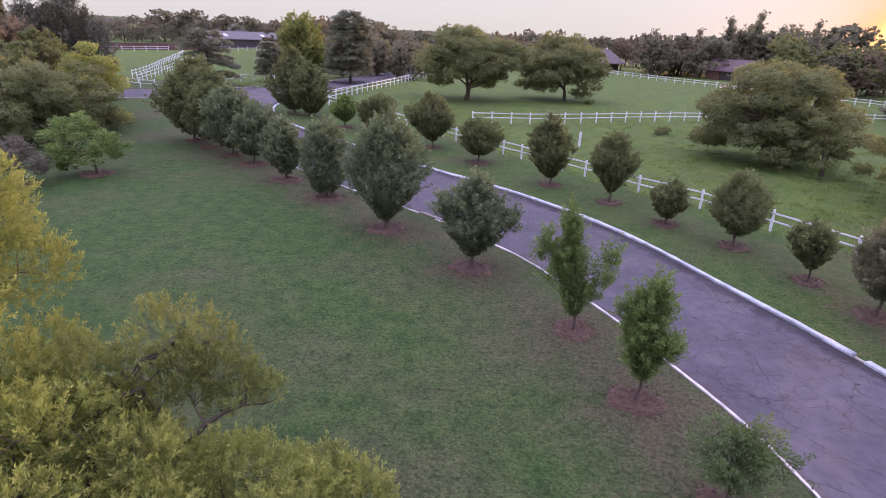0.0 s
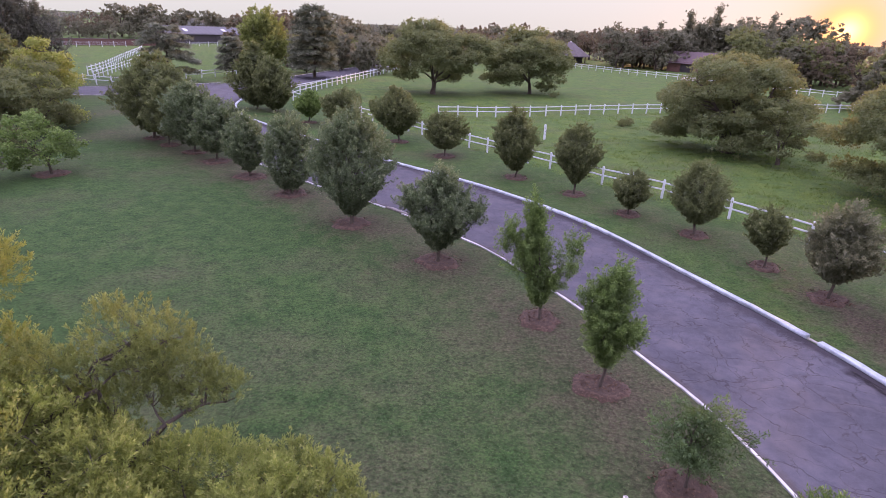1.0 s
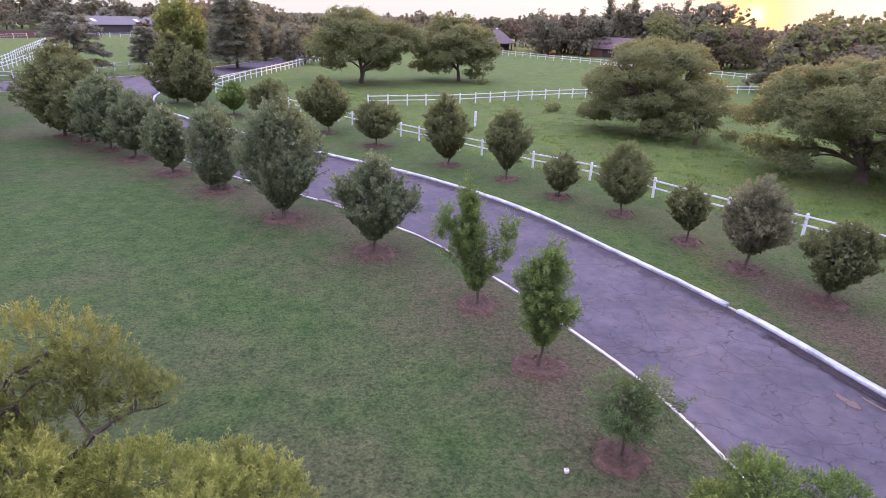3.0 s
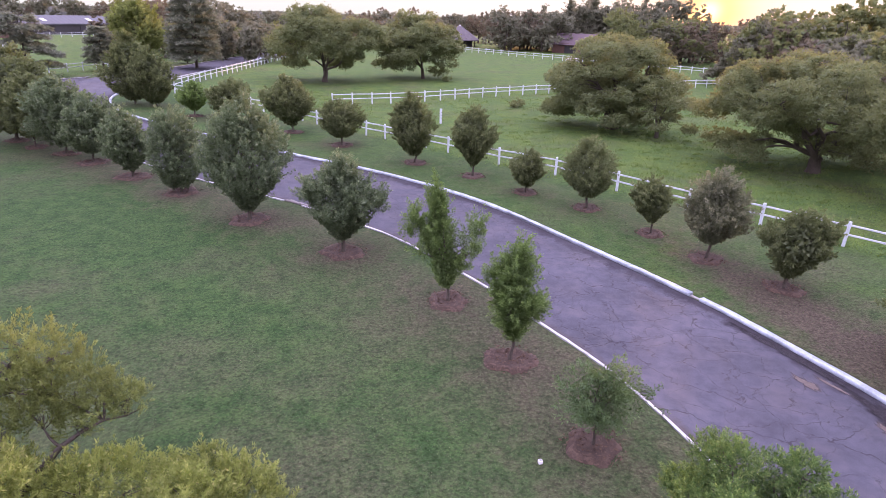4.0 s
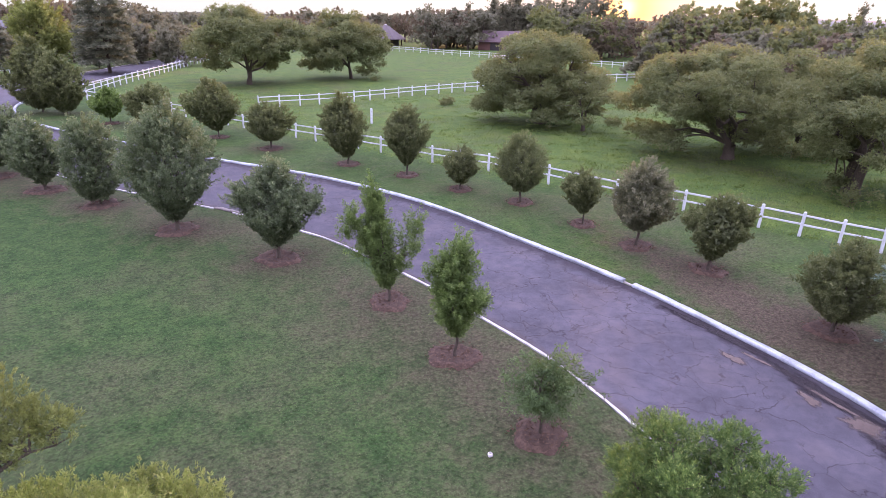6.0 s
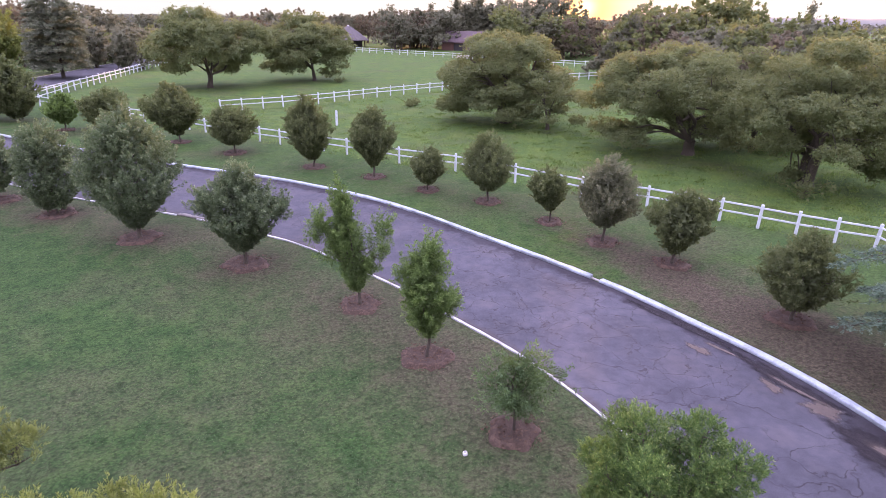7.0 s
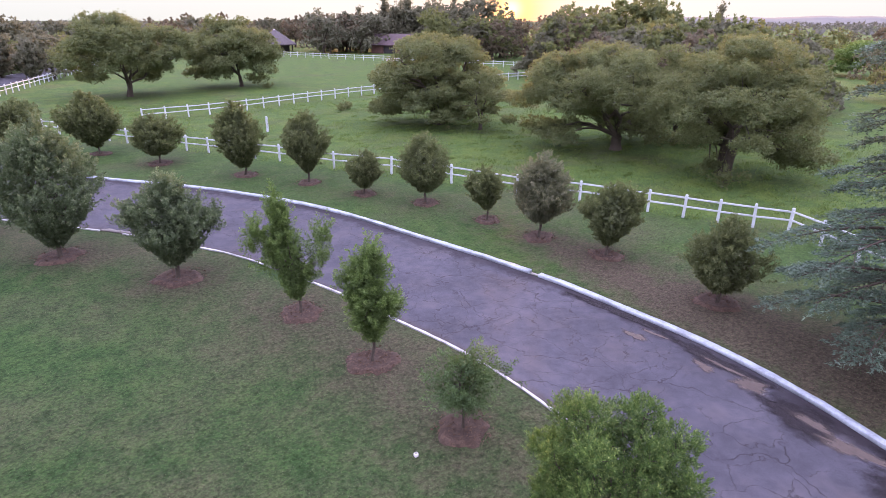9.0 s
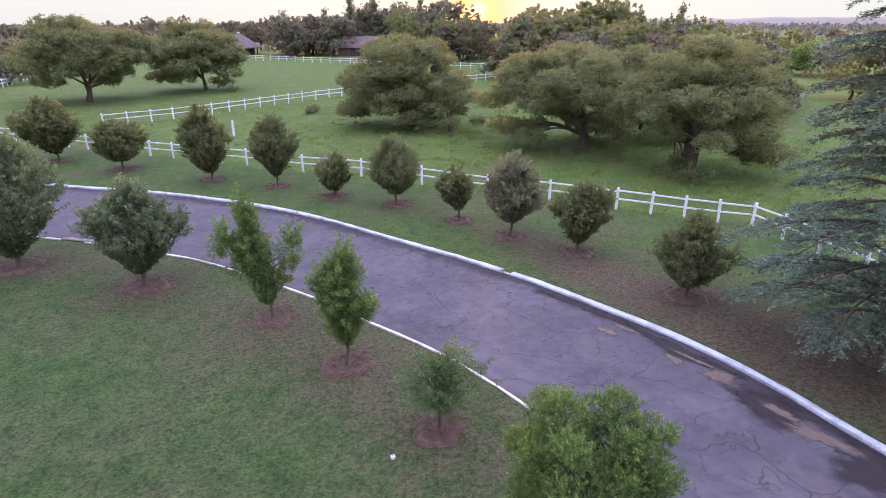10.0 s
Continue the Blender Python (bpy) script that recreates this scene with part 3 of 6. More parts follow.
def spread_tree(name, x, y, h, foot, r, off, mat, label, group, seed, n_lobes=22, shoots_per=60, per=16, leaf=0.26, wide=0.5,
                flat=0.5, girth=0.32, fork=1.6, bark=None, stems=1, low=0.0, twiggy=True, splay=1.0, fine=False):
    """A broad tree: forked limbs that carry many leafy masses under a domed outline."""
    rng = np.random.default_rng(seed)
    t = thing(name, x, y, label, "tree", group)
    c = view_right(x, y) * off
    lines, ats, ways, tones, faces = [], [], [], [], []
    roots = [(rng.uniform(-0.5, 0.5), rng.uniform(-0.5, 0.5)) if stems > 1 else (0.0, 0.0) for _ in range(stems)]
    forks = []
    for rx, ry in roots:
        top = np.array([rx * 1.6 + c[0] * 0.15, ry * 1.6 + c[1] * 0.15, fork * rng.uniform(0.9, 1.15)])
        lines.append([(rx, ry, -0.15, girth * 1.5), (rx, ry, 0.15, girth * 1.15), *limb(rng, (rx, ry, 0.35), top, girth, girth * 0.85, n=5)])
        forks.append(top)
    lop = rng.uniform(0, 6.28, 3)
    for i in range(n_lobes):
        u = (i + 0.5) / n_lobes
        th = i * 2.39996 + rng.uniform(-0.3, 0.3)
        ring = math.sqrt(u) * 0.84
        dome = math.sqrt(max(0.0, 1 - (ring * 1.1) ** 2))
        lr = r * rng.uniform(0.13, 0.27)
        edge = 1 + 0.13 * math.sin(2 * th + lop[0]) + 0.09 * math.sin(3 * th + lop[1]) + 0.06 * math.sin(5 * th + lop[2])
        top_z = foot + (h - foot) * (0.24 + 0.76 * dome) - lr * flat * rng.uniform(0.7, 1.3)
        low_z = foot + (h - foot) * max(0.0, 0.26 - 0.36 * ring)
        v = rng.uniform(0.0, 0.55) if rng.uniform() < low else rng.uniform(0.45, 1.0) ** 0.6
        zt = low_z + max(0.0, top_z - low_z) * v + lr * flat * 0.3
        q = np.array([math.cos(th) * ring * r * edge, math.sin(th) * ring * r * edge, zt]) + c
        outward = np.array([math.cos(th), math.sin(th), 0.0])
        f = forks[i % len(forks)]
        mid = f + (q - f) * 0.5 + np.array([0, 0, 0.12 * (h - foot)]) * rng.uniform(0.2, 1)
        g = girth * rng.uniform(0.3, 0.5)
        if twiggy or i % 3 == 0:
            lines.append(limb(rng, f, mid, g, g * 0.6, n=5 if twiggy else 3))
            lines.append(limb(rng, mid, q, g * 0.6, g * 0.15, n=5 if twiggy else 3))
        m = int(shoots_per * rng.uniform(0.8, 1.2))
        d = unit(rng.normal(size=(m, 3)) + np.array([0, 0, 0.35]))
        lump = 1 + 0.2 * np.sin(3 * d[:, :1] * 2 + rng.uniform(0, 6)) * np.cos(4 * d[:, 1:2] + rng.uniform(0, 6))
        off_q = d * lr * np.array([1, 1, flat]) * lump * rng.uniform(0.45, 1.0, (m, 1)) ** 0.5
        # boughs are drawn out and sag towards their tips
        reach = (off_q @ outward)[:, None]
        base = q + off_q + outward * reach * 0.3 - np.array([0, 0, 0.22]) * reach * ring
        axis = d * 0.8 + np.array([0, 0, 0.35]) + rng.normal(0, 0.3, (m, 3))
        a, w, g1 = shoots(rng, base, axis, lr * 0.42 * rng.uniform(0.6, 1.5, m), per, lr * 0.17, splay)
        faces.append(np.repeat(d * 0.7 + np.array([0, 0, 0.8]), per, axis=0))
        ats.append(a)
        ways.append(w)
        tones.append(g1)
        for k in range(2 if twiggy else 0):
            lines.append(limb(rng, q, base[rng.integers(m)], g * 0.2, g * 0.05, n=4))
    part("crown", leaves("crown", np.vstack(ats), np.vstack(ways), leaf, leaf * wide, mat, rng, np.concatenate(tones), fine or math.hypot(x, y) > 20, np.vstack(faces), 0.6 if twiggy else 0.35), t)
    part("trunk", tubes("trunk", lines, bark or M_BARK, 7 if twiggy else 5), t)
    return t


def tier_tree(name, x, y, h, foot, r, mat, label, group, seed, tiers=9, arms=8, leaf=0.3, dense=1.0, girth=0.3, droop=0.12, taper=0.55, slim=0.22):
    """A conifer with level, spreading boughs in tiers, each a flat spray of needles."""
    rng = np.random.default_rng(seed)
    t = thing(name, x, y, label, "conifer", group)
    lines = [[(0, 0, -0.15, girth * 1.4), (0, 0, 0.2, girth), (0, 0, h * 0.5, girth * 0.6), (0, 0, h * 0.98, girth * 0.08)]]
    ats, ways, tones = [], [], []
    for i in range(tiers):
        u = i / (tiers - 1)
        z = foot + (h - foot) * (u ** 0.9) * 0.97
        reach = r * (1 - u ** 1.2 * taper) * (1.0 if u < 0.9 else 0.55)
        for k in range(arms):
            th = 2 * math.pi * (k + 0.37 * i) / arms + rng.uniform(-0.3, 0.3)
            ln = reach * rng.uniform(0.6, 1.05)
            d = np.array([math.cos(th), math.sin(th), 0.0])
            s = np.array([-d[1], d[0], 0.0])
            zz = z + rng.uniform(-0.35, 0.35) * (h - foot) / tiers
            n = 7
            line = []
            for q in np.linspace(0, 1, n):
                line.append((*(d * ln * q + s * 0.12 * ln * math.sin(3 * q))[:2], zz + 0.10 * ln * math.sin(math.pi * q * 0.8) - droop * ln * q * q, girth * 0.28 * (1 - q) * (1 - 0.6 * u) + 0.012))
            part("bough", tubes("bough", [line], M_BARK, 6), t)
            m = int(26 * dense * ln / r * 3) + 6
            q = rng.uniform(0.2, 1.0, m) ** 0.8
            px = np.interp(q, np.linspace(0, 1, n), [p[0] for p in line])
            py = np.interp(q, np.linspace(0, 1, n), [p[1] for p in line])
            pz = np.interp(q, np.linspace(0, 1, n), [p[2] for p in line])
            w = rng.uniform(-1, 1, m) * ln * 0.30 * (1.15 - q)
            base = np.stack([px, py, pz], 1) + s * w[:, None] - np.array([0, 0, 1]) * (np.abs(w) * 0.18)[:, None] + rng.normal(0, 0.05, (m, 3))
            axis = d * 0.9 + s * np.sign(w)[:, None] * 0.7 + rng.normal(0, 0.15, (m, 3)) * np.array([1, 1, 0.5]) - np.array([0, 0, 0.10])
            a, wy, g1 = shoots(rng, base, axis, np.full(m, leaf * 2.2), 16, leaf * 0.35)
            tones.append(g1)
            ats.append(a)
            ways.append(wy * np.array([1, 1, 0.6]))
    part("crown", leaves("crown", np.vstack(ats), np.vstack(ways), leaf, leaf * slim, mat, rng, np.concatenate(tones), math.hypot(x, y) > 33, np.tile((0.0, 0.0, 1.0), (sum(map(len, ats)), 1)), 0.5), t)
    part("trunk", tubes("trunk", lines, M_BARK), t)
    return t


def plate_cedar(name, x, y, h, foot, reach, mat, label, seed, tiers=15, arms=7, girth=0.34):
    """A cedar of level plates: each bough bears flat fronds, blue-grey on top and bare brown below."""
    rng = np.random.default_rng(seed)
    t = thing(name, x, y, label, "conifer")
    ats, ways, faces, tones, twigs = [], [], [], [], []
    for i in range(tiers):
        u = i / (tiers - 1)
        z = foot + (h - foot) * u * 0.97
        far = np.interp(u, [0, 0.1, 0.24, 0.4, 0.65, 0.85, 1], [0.80, 1.0, 1.0, 0.68, 0.60, 0.40, 0.12]) * reach
        for k in range(arms):
            th = 2 * math.pi * (k + 0.41 * i) / arms + rng.uniform(-0.3, 0.3)
            ln = far * rng.uniform(0.62, 1.08)
            d, s = np.array([math.cos(th), math.sin(th), 0.0]), np.array([-math.sin(th), math.cos(th), 0.0])
            zz = z + rng.uniform(-0.45, 0.45)
            q = np.linspace(0, 1, 8)
            sway = rng.uniform(-0.16, 0.16) * ln
            spine = d * ln * q[:, None] + s * (sway * np.sin(2.6 * q))[:, None]
            spine[:, 2] = zz + 0.11 * ln * np.sin(math.pi * q * 0.75) - (0.10 + 0.16 * (1 - u)) * ln * q ** 2.2
            part("bough", tubes("bough", [[(*p, girth * 0.20 * (1 - v) * (1 - 0.6 * u) + 0.010) for p, v in zip(spine, q)]], M_TWIG, 6), t)
            nb = max(7, int(5.2 * ln))
            for m in range(nb):
                v = 0.22 + 0.78 * (m + rng.uniform(0.1, 0.9)) / nb
                o = np.array([np.interp(v, q, spine[:, c]) for c in range(3)])
                sg = 1.0 if m % 2 else -1.0
                w = unit(d * rng.uniform(0.55, 1.0) + s * sg * rng.uniform(0.55, 1.0))
                bl = (0.30 * ln * (1.1 - v) + 0.38) * rng.uniform(0.75, 1.2)
                tip = o + w * bl - np.array([0, 0, 0.16 * bl + 0.10 * bl * bl])
                twigs.append([(*o, 0.013), (*(o * 0.5 + tip * 0.5 + np.array([0, 0, 0.05 * bl])), 0.009), (*tip, 0.004)])
                # short side fronds, each a comb of needles
                nf = max(5, int(7.5 * bl))
                for f in range(nf):
                    g = 0.12 + 0.88 * (f + rng.uniform(0, 1)) / nf
                    b = o + (tip - o) * g + np.array([0, 0, 0.05 * bl * math.sin(math.pi * g)])
                    n2 = np.array([-w[1], w[0], 0.0]) * (1.0 if f % 2 else -1.0)
                    fw = unit(w * rng.uniform(0.6, 1.1) + n2 * rng.uniform(0.4, 1.0) + np.array([0, 0, rng.uniform(-0.6, 0.0)]))
                    fl = 0.30 * rng.uniform(0.6, 1.3)
                    e = 23
                    r = rng.uniform(0, 1, (e, 1))
                    at = b + fw * r * fl + rng.normal(0, 0.022, (e, 3)) - np.array([0, 0, 0.12]) * r * r * fl
                    ats.append(at)
                    ways.append(fw * 0.8 + rng.normal(0, 0.55, (e, 3)) * np.array([1, 1, 0.45]) + np.array([0, 0, 0.1]))
                    faces.append(np.tile(np.array([0, 0, 1.0]) + d * 0.25, (e, 1)))
                    tones.append(np.clip(0.25 + 0.5 * r[:, 0] * g + rng.uniform(-0.25, 0.3), 0, 1))
    tagged(part("branchwork", tubes("branchwork", twigs, M_TWIG, 4), t), kind="stuff")
    n = sum(map(len, ats))
    part("crown", leaves("crown", np.vstack(ats), np.vstack(ways), np.full(n, 0.105), np.full(n, 0.034), mat, rng, np.concatenate(tones), True, np.vstack(faces), 0.45), t)
    part("trunk", tubes("trunk", [[(0, 0, -0.15, girth * 1.5), (0, 0, 0.25, girth * 1.05), (0.05, 0, h * 0.5, girth * 0.62), (0, 0, h, girth * 0.05)]], M_BARK, 10), t)
    return t


def canopy_tree(name, x, y, h, foot, r, off, mat, label, group, seed, pads=60, limbs=6, leaf=0.17, dense=1.0, girth=0.4, fork=1.2, flat=0.52,
                stems=1, skirt=0.35, open_side=0.0, boughs=()):
    """A broad paddock tree: crooked main limbs that carry flat, overlapping leafy pads; boughs: (across, height, radius) of low outlying pads."""
    rng = np.random.default_rng(seed)
    t = thing(name, x, y, label, "tree", group)
    right = view_right(x, y)
    c = right * off
    lines, tips = [], []
    for k in range(stems):
        a = rng.uniform(0, 6.28)
        o = np.array([math.cos(a), math.sin(a), 0]) * girth * 0.9 * (stems > 1)
        top = o * 1.8 + c * 0.12 + np.array([0, 0, fork * rng.uniform(0.85, 1.2)])
        lines.append([(o[0], o[1], -0.15, girth * 1.5), (o[0], o[1], 0.18, girth * 1.12), *limb(rng, o + (0, 0, 0.4), top, girth, girth * 0.82, n=5)])
        tips.append(top)
    knots = []
    for k in range(limbs):
        th = 2 * math.pi * (k + rng.uniform(-0.3, 0.3)) / limbs
        f = tips[k % stems]
        out = np.array([math.cos(th), math.sin(th), 0.0])
        line = [f]
        reach, rise = r * rng.uniform(0.5, 0.72), (h - fork) * rng.uniform(0.38, 0.62)
        for v in (0.25, 0.5, 0.75, 1.0):
            line.append(f + out * reach * v ** 1.15 + c * 0.8 * v + np.array([0, 0, rise * v ** 0.8]) + rng.normal(0, 0.055, 3) * r)
        g = girth * rng.uniform(0.45, 0.65)
        lines.append([(*p, g * (1 - 0.2 * i)) for i, p in enumerate(line)])
        knots += [(p, g * (1 - 0.2 * i)) for i, p in enumerate(line)][1:]
    spots = []
    lop = rng.uniform(0, 6.28, 4)
    for i in range(pads):
        th = i * 2.39996 + rng.uniform(-0.35, 0.35)
        ring = math.sqrt((i + 0.5) / pads) * 0.9
        edge = 1 + 0.13 * math.sin(2 * th + lop[0]) + 0.10 * math.sin(3 * th + lop[1]) + 0.06 * math.sin(5 * th + lop[2])
        roof = foot + (h - foot) * (0.34 + 0.66 * max(0.0, 1 - (ring * 1.0) ** 2.6))
        pr = r * rng.uniform(0.14, 0.27)
        low = foot + 0.12 * (h - foot) * (1 - ring)
        v = rng.uniform(0.05, 0.65) if rng.uniform() < skirt else rng.uniform(0.62, 1.0)
        p = np.array([math.cos(th) * r * ring * edge, math.sin(th) * r * ring * edge, 0.0]) + c
        p[2] = max(foot * 0.8, low + (roof - low) * v - pr * flat * 0.6)
        # where the crown is open, the limbs show
        if open_side and abs(float(p @ right) - open_side) < 0.13 * r and 0.3 < v < 0.85:
            continue
        spots.append((p, pr, ring))
    spots += [(right * ax + np.array([0, 0, az]), ar, 0.9) for ax, az, ar in boughs]
    ats, ways, faces, tones = [], [], [], []
    for p, pr, ring in spots:
        near, g = min(knots, key=lambda w: np.linalg.norm(w[0] - p) + 1.2 * max(0.0, w[0][2] - p[2]))
        lines.append(limb(rng, near, p - np.array([0, 0, pr * flat * 0.4]), min(g * 0.55, 0.09 * pr + 0.03), 0.014, 0.25 * pr, n=5))
        outward = unit(p * np.array([1, 1, 0.0]) + 1e-6)
        # a lobe is a shell of small sprays, full on top and open below
        m, per = max(8, int(dense * 2.3 * (pr / leaf) ** 2)), 14
        d = rng.normal(size=(m, 3))
        d[:, 2] = np.where(d[:, 2] < 0, d[:, 2] * 0.55, d[:, 2])
        d = unit(d)
        wob = 1 + 0.16 * np.sin(5 * d[:, :1] + rng.uniform(0, 6)) + 0.16 * np.sin(6 * d[:, 1:2] + rng.uniform(0, 6))
        b = d * pr * np.array([1, 1, flat]) * wob * rng.uniform(0.12, 1, (m, 1)) ** 0.22
        b[:, 2] -= 0.16 * np.hypot(b[:, 0], b[:, 1]) * ring
        up = d + np.array([0, 0, 0.45]) + outward * 0.15
        at = p + b[:, None] + rng.normal(0, 1, (m, per, 3)) * np.array([1, 1, 0.65]) * leaf * 0.85
        way = d[:, None] * 0.6 + rng.normal(0, 0.7, (m, per, 3)) * np.array([1, 1, 0.6])
        ats.append(at.reshape(-1, 3))
        ways.append(way.reshape(-1, 3))
        faces.append(np.repeat(up, per, axis=0))
        # shading painted into the leaf tone: upper sides of a lobe lighter
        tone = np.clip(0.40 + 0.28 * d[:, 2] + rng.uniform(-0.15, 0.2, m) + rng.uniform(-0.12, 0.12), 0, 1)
        tones.append(np.repeat(tone, per))
    n = sum(map(len, ats))
    part("crown", leaves("crown", np.vstack(ats), np.vstack(ways), np.full(n, leaf), np.full(n, leaf * 0.68), mat, rng, np.concatenate(tones), True, np.vstack(faces), 0.5), t)
    part("trunk", tubes("trunk", lines, M_BARK, 7), t)
    return t


# ---- plan of the drive ----
LEFT_EDGE = curve_points([(10.2, -14), (9.95, 0), (9.6, 6), (9.3, 10.7), (8.75, 14.06), (7.7, 17.3), (6.37, 21.1), (4.2, 25.75), (2.8, 27.9),
                          (-1.4, 33), (-7.1, 38.6), (-13.5, 46), (-19.5, 53.5), (-25.5, 62.5), (-29.5, 71), (-32, 82), (-31.5, 94),
                          (-29.5, 101.7), (-24, 115), (-17.5, 137), (-11, 160)], 0.5)
RIGHT_EDGE = curve_points([(15.1, -14), (15.25, -2), (15.48, 4.15), (15.85, 7), (15.9, 10.2), (15.35, 13.8), (14.45, 17.9), (12.3, 24.1),
                           (9.2, 31.8), (4.3, 38.8), (-1.65, 45), (-9, 53.3), (-14.6, 60), (-18.9, 66.3), (-21.2, 72), (-22.4, 77.5),
                           (-22.3, 84), (-21, 92), (-18.5, 104), (-14, 121), (-8, 147), (-5, 160)], 0.5)
BRANCH_NEAR = curve_points([(-30.5, 77), (-36, 79.2), (-42, 78.2), (-52, 76), (-66, 74)], 0.5)
BRANCH_FAR = curve_points([(-31.3, 99.5), (-33.5, 97.0), (-38, 92.5), (-45, 88), (-54, 85), (-66, 83)], 0.5)


def stretch(line, a, b):
    """The stretch of a line between the points nearest to a and b."""
    i = int(np.argmin(np.hypot(*(line - np.array(a)).T)))
    j = int(np.argmin(np.hypot(*(line - np.array(b)).T)))
    return line[min(i, j):max(i, j) + 1]


# ---- ground ----
def ground_axis(lo, hi, fine_lo, fine_hi, step):
    fine = np.arange(fine_lo, fine_hi + 0.01, step)
    k = np.linspace(0, 1, 26)[1:] ** 3
    return np.r_[(fine_lo - k * (fine_lo - lo))[::-1], fine, fine_hi + k * (hi - fine_hi)]


def distance_to(px, py, line, every=3):
    best = np.full(px.shape, 1e9)
    for qx, qy in line[::every]:
        best = np.minimum(best, np.hypot(px - qx, py - qy))
    return best


gx = ground_axis(-3600, 3600, -45, 60, 0.75)
gy = ground_axis(-1500, 4200, -6, 105, 0.75)
GX, GY = np.meshgrid(gx, gy)
rng = np.random.default_rng(3)
gz = np.zeros_like(GX)
for k in range(10):
    a, f = rng.uniform(0, 6.28), rng.uniform(0.25, 1.6)
    gz += 0.0012 * np.sin(f * (GX * math.cos(a) + GY * math.sin(a)) + rng.uniform(0, 6.28))
gz = np.where(np.hypot(GX, GY) < 170, gz - 0.03, -0.03)
nx, ny = len(gx), len(gy)
idx = np.arange(nx * ny).reshape(ny, nx)
quads = np.stack([idx[:-1, :-1], idx[:-1, 1:], idx[1:, 1:], idx[1:, :-1]], -1).reshape(-1, 4)
ground_me = mesh_from("ground", np.stack([GX, GY, gz], -1), quads, M_GRASS, True)
# the trunks round which the turf is worn
ROW_PLACES = ((6.84, 5.69), (6.75, 10.85), (5.92, 15.03), (4.89, 19.37), (1.3, 24.86), (-3.12, 29.99), (-7.35, 35.49), (-10.9, 39.4), (-14.41, 43.56),
              (19.03, 12.62), (18.75, 18.35), (17.54, 21.76), (16.75, 25.24), (15.29, 29.66), (12.85, 33.18), (10.64, 37.41), (7.41, 41.54), (2.54, 48.12))
# what grows where: worn turf, lush paddock, bare soil
d_left, d_right = distance_to(GX, GY, LEFT_EDGE), distance_to(GX, GY, RIGHT_EDGE)
ix = np.interp(GY, RIGHT_EDGE[:, 1], RIGHT_EDGE[:, 0])
beyond = (GX > ix)
fence_x = np.interp(GY, [12, 16.5, 29.2, 44.2, 59, 83, 150], [28.5, 29.1, 21.2, 10.4, 0, -17.2, -4])
paddock = np.clip((GX - fence_x) / 1.5 + 0.5, 0, 1)
far_green = np.clip((GY - 95) / 12, 0, 1) * (GX < 0)
lush = np.maximum(np.maximum(paddock, far_green), np.clip((np.hypot(GX, GY) - 120) / 40, 0, 1))
lush = np.maximum(lush, 0.25 * beyond * (GY < 90))
verge = np.exp(-((d_left - 2.2) / 2.2) ** 2) * (~beyond)
dry = 0.14 + 0.40 * verge - 0.10 * lush
dry += 0.22 * np.exp(-((GX + 3) ** 2 / 90 + (GY - 11) ** 2 / 70)) - 0.25 * np.exp(-((GX + 12) ** 2 / 40 + (GY - 30) ** 2 / 260))
dry += 0.20 * np.exp(-(((GX - 18) / 3.5) ** 2 + ((GY - 16) / 9) ** 2))
bare = 0.85 * np.exp(-(((GX - 19.3) / 3.4) ** 2 + ((GY - 6.0) / 5.5) ** 2)) + 0.35 * np.exp(-(((GX - 17.3) / 1.7) ** 2 + ((GY - 16) / 7) ** 2))
bare += 0.50 * np.exp(-(((GX - 18.0) / 2.3) ** 2 + ((GY - 14) / 8.0) ** 2)) + 0.16 * verge * (GY < 55)
for qx, qy in ROW_PLACES:
    bare += (0.3 + 0.22 * (qx < 5.5 and 18 < qy < 45)) * np.exp(-(((GX - qx) ** 2 + (GY - qy) ** 2) / 3.2))
ca = ground_me.color_attributes.new("cover", "FLOAT_COLOR", "POINT")
cov = np.stack([np.clip(dry, 0, 1), np.clip(lush, 0, 1), np.clip(bare, 0, 1), np.ones_like(dry)], -1).astype(np.float32)
ca.data.foreach_set("color", cov.ravel())
tagged(new("ground", ground_me), "mown grass lawn and paddocks with worn dry patches", "grass", kind="structure")


def road_mesh(name, left, right, z, across=10):
    n = max(len(left), len(right))
    q = np.linspace(0, 1, n)

    def again(p):
        return np.stack([np.interp(q, np.linspace(0, 1, len(p)), p[:, k]) for k in range(2)], 1)

    a, b = again(left), again(right)
    u = np.linspace(0, 1, across + 1)
    v = np.zeros((n, across + 1, 3))
    v[..., :2] = a[:, None] * (1 - u)[None, :, None] + b[:, None] * u[None, :, None]
    v[..., 2] = z + 0.05 * (1 - (2 * u - 1) ** 2)
    i = np.arange(n * (across + 1)).reshape(n, across + 1)
    f = np.stack([i[:-1, :-1], i[:-1, 1:], i[1:, 1:], i[1:, :-1]], -1).reshape(-1, 4)
    me = mesh_from(name, v, f, M_ROAD, True)
    lay = me.uv_layers.new(name="road")
    uvs = np.stack([np.broadcast_to(u, (n, across + 1)), np.broadcast_to((np.arange(n) * 0.5)[:, None], (n, across + 1))], -1).reshape(-1, 2)
    lay.data.foreach_set("uv", uvs[f.ravel()].astype(np.float32).ravel())
    return me


tagged(new("road", road_mesh("road", LEFT_EDGE, RIGHT_EDGE, 0.004)), "worn purple-grey asphalt drive with long cracks", "road", kind="structure")
tagged(new("road_branch", road_mesh("road_branch", BRANCH_NEAR, BRANCH_FAR, 0.012)), "asphalt side road joining the drive", "road", kind="structure")

